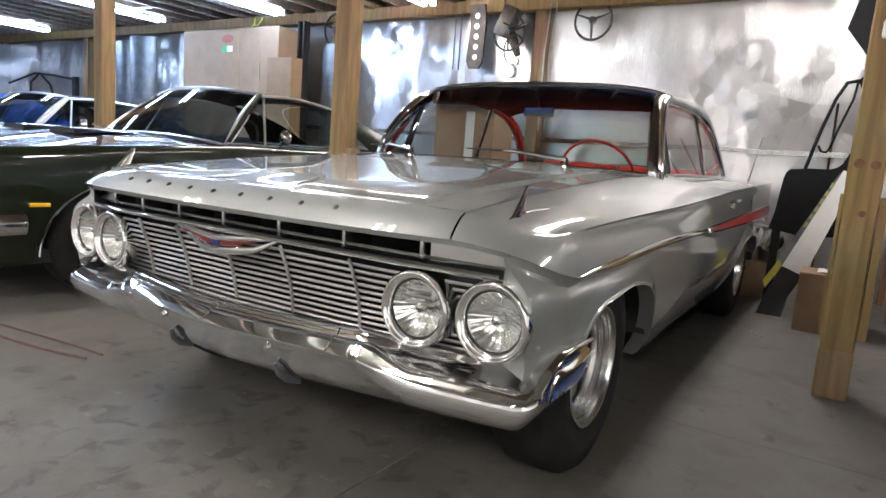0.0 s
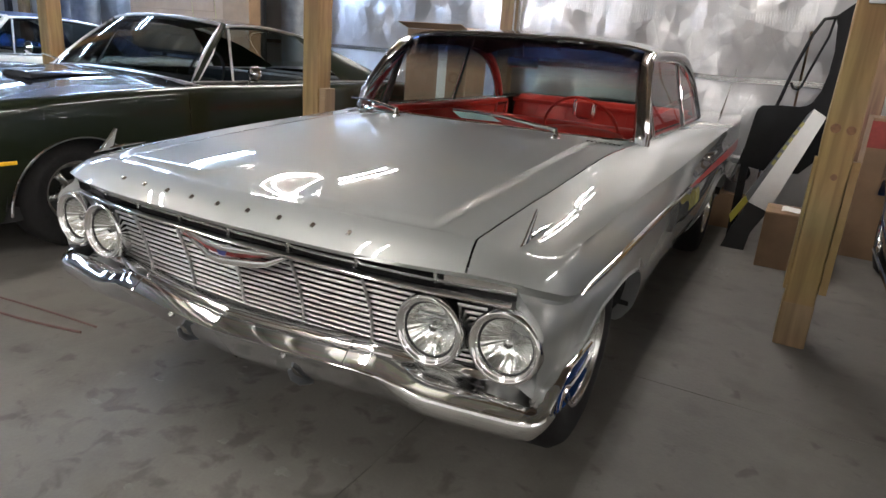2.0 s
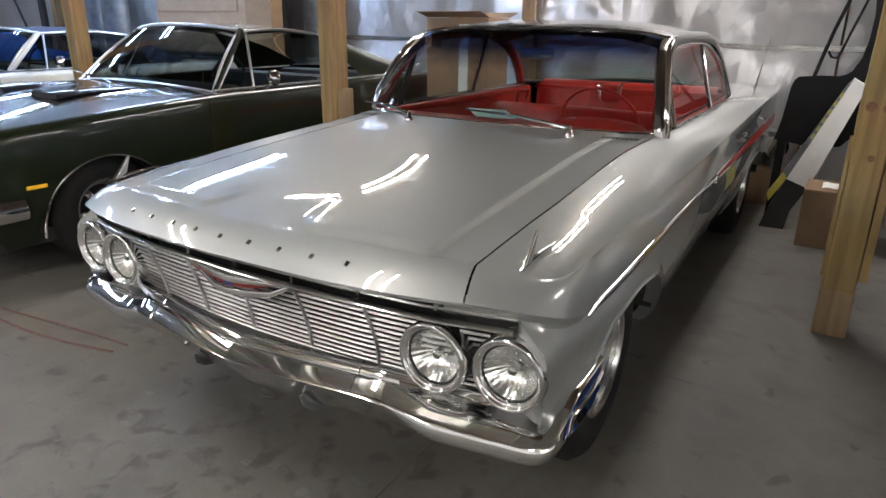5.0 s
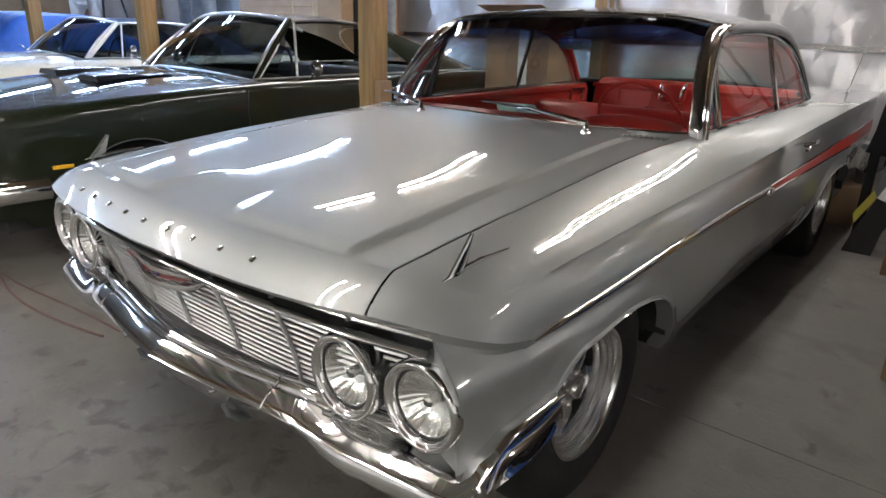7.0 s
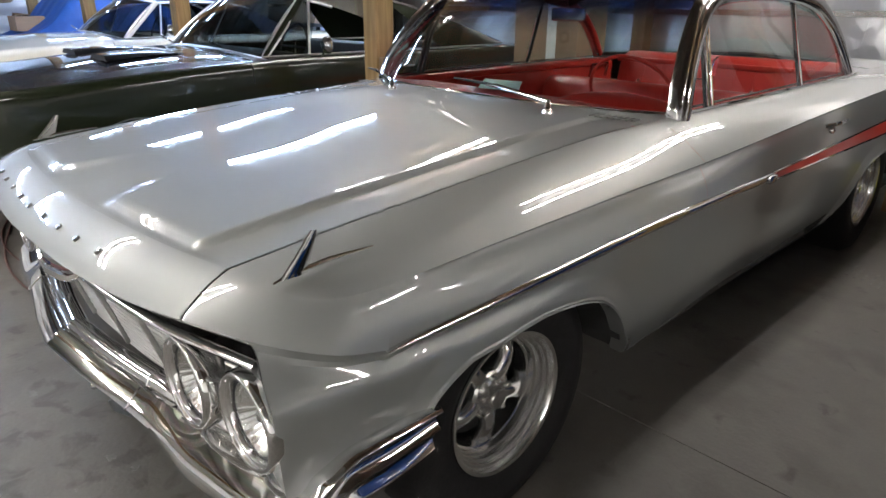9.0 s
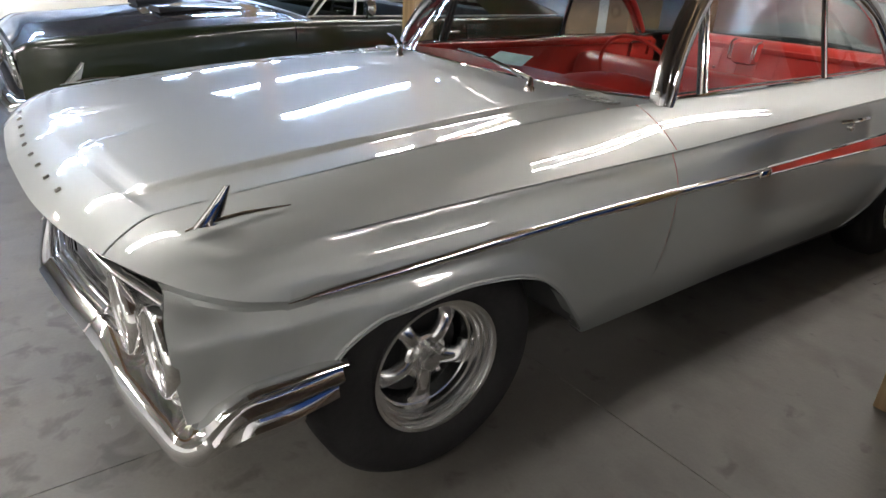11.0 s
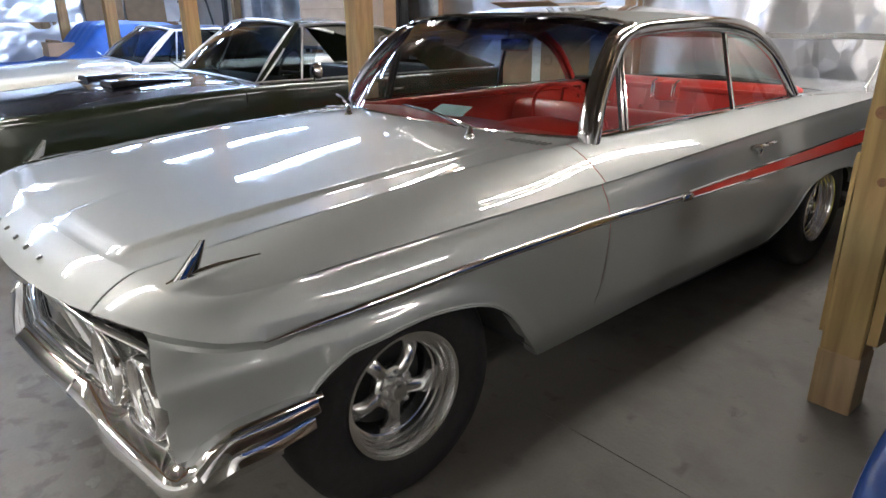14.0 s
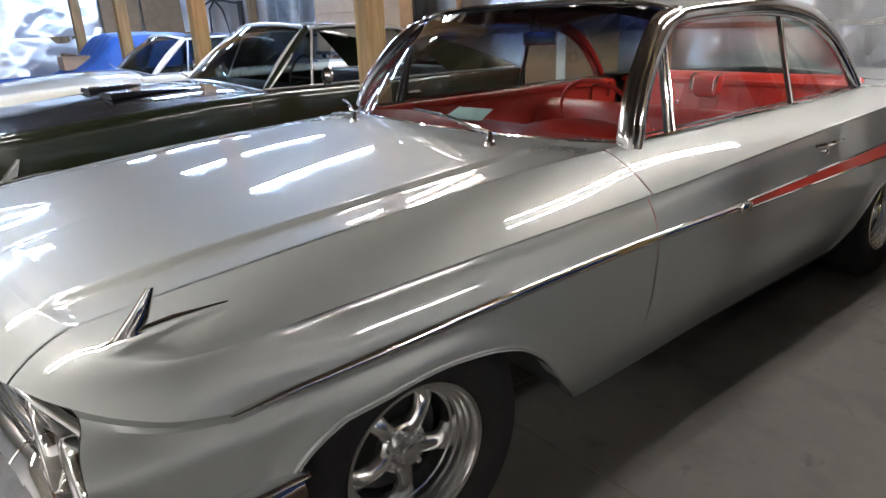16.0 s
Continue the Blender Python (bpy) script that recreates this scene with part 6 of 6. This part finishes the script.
solo("yellow_cord", tube([(-5.62 + 0.16 * t + 0.05 * math.sin(9 * t), 4.13 - 0.02 * math.sin(7 * t), 2.535 + 0.10 * abs(math.sin(5.2 * t))) for t in np.linspace(0, 1, 30)], 0.007, 6), YELLOW, "loose yellow cord looped over the large carton", "cord")
rack = thing("storage_rack", "dark steel rack holding cartons above the cars", "rack", (0, 0, 0))
for x in (-7.05, -5.2):
    for y in (4.2, 4.62):
        part("leg", box(x - 0.025, x + 0.025, y - 0.025, y + 0.025, 0, 1.0, 0.003), BLACK, rack)
part("shelf", box(-7.15, -5.1, 4.12, 4.68, 1.0, 1.05, 0.004), BLACK, rack)
carton("side_carton", -5.10, -4.66, 3.95, 4.14, 0, 2.09, "tall narrow cardboard carton beside the large one", CARDB)
solo("steel_channel", join(box(-5.12, -5.00, 4.55, 4.60, 0, 2.66, 0.004), box(-5.12, -5.09, 4.48, 4.549, 0, 2.66, 0.004), box(-5.03, -5.00, 4.48, 4.549, 0, 2.66, 0.004)), BLACK, "black steel channel upright against the wall", "channel")


def bent_panel(name, x, y, z0, z1, w, bulge, m, label, cat, rz=0):
    P = [[(w * math.sin(a) , -bulge * math.cos(a), z0 + (z1 - z0) * k / 10 + 0.0) for a in np.linspace(-1.3, 1.3, 15)] for k in range(11)]
    ob = solo(name, grid(P), m, label, cat, solid=0.004)
    ob.matrix_basis = pose(x, y, 0, 0, 0, rz)
    return ob


bent_panel("body_panel", -4.55, 4.62, 0, 2.35, 0.19, 0.12, GREYM, "curved grey sheet-metal body panel stood on end", "panel")
bent_panel("body_panel", -8.55, 4.45, 0, 2.55, 0.26, 0.16, GREYM, "curved bare metal body panel stood on end", "panel", 20)
bent_panel("body_panel", -9.15, 4.5, 0, 2.5, 0.24, 0.16, GREYM, "curved bare metal body panel stood on end", "panel", -10)


def wall_wheel(x, y, z, r, m, label):
    w = thing("hanging_steering_wheel", label, "steering wheel", (x, y, z), "steering wheels")
    part("rim", tube([(r * math.cos(a), 0.0, r * math.sin(a)) for a in np.linspace(0, 2 * math.pi, 33)], 0.013, 8, caps=False), m, w)
    part("hub", revolve([(-0.05, 0.0), (-0.05, 0.03), (-0.02, 0.04), (0.0, 0.04)], 16, "y"), m, w)
    for a in (0.35, 2.8, 4.7):
        part("spoke", tube([(0.02 * math.cos(a), -0.03, 0.02 * math.sin(a)), (r * math.cos(a), 0, r * math.sin(a))], [0.014, 0.009], 6), m, w)


wall_wheel(-1.03, 4.72, 2.53, 0.20, BLACK, "black three-spoke steering wheel hung on the wall")
wall_wheel(-4.55, 4.63, 2.55, 0.21, BLACK, "black steering wheel hung from the beam")
wall_wheel(-1.92, 4.55, 2.40, 0.19, BLACK, "old dark steering wheel hung beside the wall post")
# perforated bracket, long strips and hung parts
br = [(-2.50, 2.75), (-2.30, 2.75), (-2.27, 2.55), (-2.29, 2.10), (-2.33, 2.03), (-2.46, 2.03), (-2.50, 2.12), (-2.47, 2.5)]
bracket = thing("hanging_bracket", "dark perforated steel frame bracket hung on the wall", "bracket", (0, 0, 0))
part("plate", prism(br, "y", 4.62, 4.66), OILY, bracket, fix=True, smooth=False)
for k in range(5):
    part("hole", revolve([(4.616, 0.0), (4.616, 0.030), (4.6195, 0.032)], 16, "y", (-2.385, 0, 2.62 - 0.115 * k)), FOIL, bracket, "round lightening hole")
for x in (-2.70, -2.62):
    solo("metal_strip", tube([(x, 4.66, 2.72), (x + 0.01, 4.64, 2.35), (x, 4.66, 2.02)], 0.016, 6, flat=0.4), GALV, "long bright trim strip hung on the wall", "trim strip", group="hung strips")
for x in (-1.47, -1.40):
    solo("metal_strip", tube([(x, 4.60, 2.70), (x - 0.02, 4.58, 2.2), (x - 0.02, 4.60, 1.35)], 0.016, 6, flat=0.4), GALV, "long bright trim strip hung on the wall", "trim strip", group="hung strips")
hp = thing("hanging_gearbox", "greasy dark iron car part hung on the wall", "car part", (-1.98, 4.60, 2.50))
part("case", xform(box(-0.09, 0.09, -0.10, 0.08, -0.14, 0.20, 0.03), pose(0, 0, 0, 0, 24, 0)), OILY, hp)
part("neck", tube([(0.06, -0.01, -0.12), (0.12, -0.02, -0.22), (0.17, -0.02, -0.34)], [0.065, 0.05, 0.035], 12), OILY, hp)
part("flange", xform(revolve([(-0.02, 0.0), (-0.02, 0.09), (0.0, 0.10), (0.02, 0.09), (0.02, 0.0)], 20, "z"), pose(0.05, -0.01, -0.13, 0, 24, 0)), OILY, hp)
part("lever", tube([(0.0, -0.10, 0.0), (0.14, -0.12, -0.06), (0.30, -0.10, -0.02)], 0.012, 6), STEEL, hp)
part("hook", tube([(-0.06, 0.02, 0.18), (-0.07, 0.03, 0.28)], 0.012, 6), STEEL, hp)
solo("hose_loop", tube([(-1.85 + 0.12 * math.cos(a), 4.55, 2.22 + 0.16 * math.sin(a)) for a in np.linspace(0.5, 5.4, 20)], 0.010, 6), BLACK, "black hose loop hung on the wall", "hose")
solo("pulley_part", join(revolve([(4.52, 0), (4.52, 0.06), (4.56, 0.075), (4.60, 0.06)], 20, "y", (-1.86, 0, 1.98)), revolve([(4.5, 0), (4.5, 0.03), (4.53, 0.04)], 16, "y", (-1.78, 0, 2.08))), STEEL, "bright machined pulley hung on the wall", "car part")

# ---- right-hand corner ----
carton("small_carton", 1.30, 1.72, 2.98, 3.36, 0, 0.40, "brown cardboard box on the floor behind the post", CARDB)
solo("crumpled_paper", grid([[(1.40 + 0.03 * i, 3.05 + 0.03 * j, 0.410 + 0.025 * abs(noise.noise(Vector((i * 0.7, j * 0.7, 3))))) for i in range(9)] for j in range(7)]), WHITEB, "crumpled white packing paper on a box", "paper")
tallr = carton("tall_red_carton", 1.86, 2.60, 3.80, 4.30, 0, 1.08, "brown carton with a red printed band", CARDB)
part("red_band", box(-0.372, 0.372, -0.252, -0.2485, 0.86, 1.06, 0), REDBAND, tallr, "red printed band", smooth=False)
part("band_disc", revolve([(-0.254, 0.0), (-0.2535, 0.07), (-0.252, 0.075)], 20, "y", (-0.10, 0, 0.96)), CARDB, tallr, "dark round print")
# leaning long white carton with a dark printed side and a black end
def slab_quad(poly, y0, y1):
    return prism(poly, "y", y0, y1)


lb = thing("leaning_carton", "long white carton leaning with a black end and yellow print", "box", (0, 0, 0))
part("white_face", slab_quad([(1.540, 1.065), (1.453, 1.114), (1.160, 0.384), (1.308, 0.331)], 3.35, 3.50), WHITEB, lb, "white board face", smooth=False, fix=True)
part("dark_side", slab_quad([(1.4525, 1.1145), (1.421, 1.069), (1.124, 0.420), (1.1595, 0.3845)], 3.352, 3.50), GREYM, lb, "dark printed side", smooth=False, fix=True)
part("black_end", slab_quad([(1.160, 0.383), (1.308, 0.330), (1.221, 0.150), (1.20, 0.0), (1.03, 0.0), (1.068, 0.140)], 3.348, 3.50), BLACK, lb, "black end", smooth=False, fix=True)
part("yellow_end", slab_quad([(1.135, 0.431), (1.158, 0.386), (1.067, 0.202), (1.048, 0.261)], 3.345, 3.50), YELLOW, lb, "yellow end flap", smooth=False, fix=True)
for k in range(6):
    c = 0.42 + 0.085 * k
    a0, a1 = lerp((1.142, 0.402), (1.437, 1.09), c), lerp((1.142, 0.402), (1.437, 1.09), c + 0.05)
    part("print_bar", slab_quad([(a0[0] - 0.010, a0[1] + 0.005), (a0[0] + 0.010, a0[1] - 0.005), (a1[0] + 0.010, a1[1] - 0.005), (a1[0] - 0.010, a1[1] + 0.005)], 3.3475, 3.36), PRINTY, lb, "", smooth=False, fix=True)
# black body panel with a window opening, stood in the corner
bp_ = thing("quarter_panel", "black car body panel with a thin window frame in the corner", "panel", (0, 0, 0))
part("panel_sheet", prism([(1.013, 0.636), (1.042, 0.778), (1.067, 1.03), (1.080, 1.075), (1.104, 1.101), (1.237, 1.115), (1.355, 1.116), (1.400, 1.130), (1.431, 1.155), (1.472, 1.245), (1.491, 1.368), (1.495, 1.523), (1.474, 1.70), (1.450, 1.76), (1.60, 1.90), (1.66, 1.52), (1.66, 1.07), (1.60, 0.80), (1.45, 0.62), (1.259, 0.60)], "y", 3.55, 3.562), MATTEB, bp_, "", smooth=False, fix=True)
part("window_frame", tube([(1.202, 3.548, 1.11), (1.223, 3.548, 1.203), (1.242, 3.548, 1.294), (1.271, 3.548, 1.419), (1.331, 3.548, 1.627), (1.385, 3.548, 1.74), (1.460, 3.548, 1.755)], 0.013, 8), MATTEB, bp_, "thin black frame bar")
part("window_frame", tube([(1.262, 3.540, 1.285), (1.285, 3.540, 1.245), (1.318, 3.540, 1.238), (1.337, 3.540, 1.269), (1.372, 3.540, 1.402), (1.438, 3.540, 1.625), (1.450, 3.540, 1.74)], 0.009, 8), MATTEB, bp_, "thin black frame bar")
part("panel_leg", box(1.04, 1.10, 3.55, 3.56, 0.0, 0.64, 0.002), MATTEB, bp_, "", smooth=False)
solo("black_sheet", prism([(1.34, 2.07), (1.50, 1.86), (1.66, 1.95), (1.75, 2.75), (1.50, 2.75)], "y", 3.3, 3.312), MATTEB, "large black sheet hanging from the ceiling", "panel", smooth=False, fix=True)
solo("chrome_tube", tube([(0.98, 4.35, 0.66), (1.12, 4.3, 0.70), (1.16, 4.3, 0.62), (1.14, 4.3, 0.40)], 0.018, 8), CHROME, "bent chrome tube behind the car", "tube")
solo("paint_can", join(revolve([(0.0, 0.0), (0.0, 0.13), (0.30, 0.13), (0.305, 0.135), (0.31, 0.0)], 24, "z", (1.02, 4.3, 0.30))), GALV, "bare metal drum beside the wall", "drum")
carton("floor_carton", 0.80, 1.14, 4.05, 4.45, 0, 0.30, "low brown cardboard box behind the car", CARDB)
spare = thing("spare_wheel", "black tyre standing beside the far carton", "tyre", (2.30, 3.25, 0))
make_wheel(spare, 0.0, 0.0, -1, R=0.33, W=0.2, rim=0.19, polished=False)

# ---- far left: covered things ----
def drape(name, x0, x1, y0, y1, h, label, seed):
    P = []
    nx, ny = 40, 28
    for i in range(nx + 1):
        for_row = []
        for j in range(ny + 1):
            u, v = i / nx, j / ny
            e = min(1, min(u, 1 - u) * 7) * min(1, min(v, 1 - v) * 6)
            z = h * (e ** 0.5) * (0.85 + 0.3 * noise.noise(Vector((u * 2.2 + seed, v * 2, 1))))
            z += 0.03 * noise.noise(Vector((u * 14, v * 3, seed)))
            for_row.append((x0 + (x1 - x0) * u, y0 + (y1 - y0) * v, max(0.004, z)))
        P.append(for_row)
    return solo(name, grid(P, flip=True), TARP, label, "tarpaulin", angle=60)


COVH = curve((-0.9, -0.7, 0.9, 1.3, 1.7, 2.6, 3.2, 3.9, 4.3), (0.02, 0.78, 0.86, 1.05, 1.42, 1.40, 1.10, 0.90, 0.02))
cov = []
for i in range(61):
    y = -0.9 + 5.2 * i / 60
    row = []
    for k in range(41):
        f = -1 + 2 * k / 40
        e = min(1.0, (1 - abs(f)) * 4.2) ** 0.45
        z = COVH(y) * e * (1 - 0.06 * f * f) + 0.025 * noise.noise(Vector((f * 9, y * 1.7, 2))) * e
        row.append((-9.15 + 1.05 * f + 0.05 * noise.noise(Vector((f * 2, y * 3, 7))), y, max(0.004, z)))
    cov.append(row)
solo("blue_tarpaulin", grid(cov), TARP, "wrinkled blue tarpaulin draped over a parked car", "tarpaulin", angle=60)
carton("top_carton", -9.3, -8.85, 1.0, 1.36, 0.93, 1.12, "open cardboard box lying on the blue tarpaulin", CARD)
solo("brown_rag", grid([[(-9.25 + 0.05 * i, 1.05 + 0.05 * j, 1.123 + 0.07 * abs(noise.noise(Vector((i * 0.6, j * 0.6, 9))))) for i in range(8)] for j in range(4)]), OLDW, "crumpled brown rag on a cardboard box", "rag")
drape("blue_tarpaulin", -13.6, -10.6, -0.6, 3.2, 0.55, "blue tarpaulin spread over low stored things", 8.0)
solo("black_hose", tube([(-13.6, 4.62, 1.83), (-12.5, 4.60, 2.02), (-11.8, 4.60, 1.98), (-11.05, 4.62, 1.90)], 0.022, 8), BLACK, "bent black pipe against the foil wall", "pipe")
solo("black_hose", tube([(-12.75, 4.62, 1.2), (-12.65, 4.60, 1.85), (-12.3, 4.60, 2.02), (-11.9, 4.60, 1.8), (-11.6, 4.62, 1.2)], 0.022, 8), BLACK, "bent black pipe loop against the foil wall", "pipe")
solo("black_bar", box(-11.12, -11.0, 4.60, 4.68, 0, 1.95, 0.006), BLACK, "short black steel bar against the wall", "bar", smooth=False)
for y0, y1 in ((2.70, 3.48), (3.53, 4.38)):
    solo("brown_board", xform(box(0.0, 0.05, y0, y1, 0, 2.2, 0.004), pose(-13.72, 0, 0, 0, -4, 0)), CARDB, "brown board leaning against the foil end wall", "board", smooth=False, group="boards")
# cords on the slab
for dy, r in ((0.0, 0.006), (0.04, 0.005)):
    solo("extension_cable", tube([*[(-4.6 + 3.4 * t, -0.42 + 0.20 * math.sin(5.2 * t + 0.6) + dy * (1 + 2 * math.sin(9 * t)), 0.006) for t in np.linspace(0, 1, 40)]], r, 6), REDCORD, "dull red extension cord lying on the concrete", "cord")
# oil spots under the nose, thin films on the slab
for k in range(20):
    a, b = random.uniform(-0.75, 0.55), random.uniform(-1.15, -0.1)
    r = random.uniform(0.006, 0.028) * random.uniform(0.4, 1)
    n = 18
    rad = [r * (1 + 0.9 * noise.noise(Vector((k * 3.1, math.cos(2 * math.pi * i / n) * 1.5, math.sin(2 * math.pi * i / n) * 1.5)))) for i in range(n)]
    poly = [(a + rad[i] * math.cos(2 * math.pi * i / n) * 1.3, b + rad[i] * math.sin(2 * math.pi * i / n)) for i in range(n)]
    solo("oil_spot", prism(poly, "z", 0.0004, 0.0016), STAIN, "dark oil spot soaked into the concrete", "stain", smooth=False, group="oil spots", kind="structure")
# drain slots behind the front wheel
for k in range(5):
    solo("floor_mark", box(1.00 + 0.04 * k, 1.015 + 0.04 * k, 2.62 - 0.02 * k, 2.80 - 0.02 * k, 0.0003, 0.0015, 0), STAIN, "faint dark stripe printed on the concrete", "mark", smooth=False, group="floor marks", kind="structure")
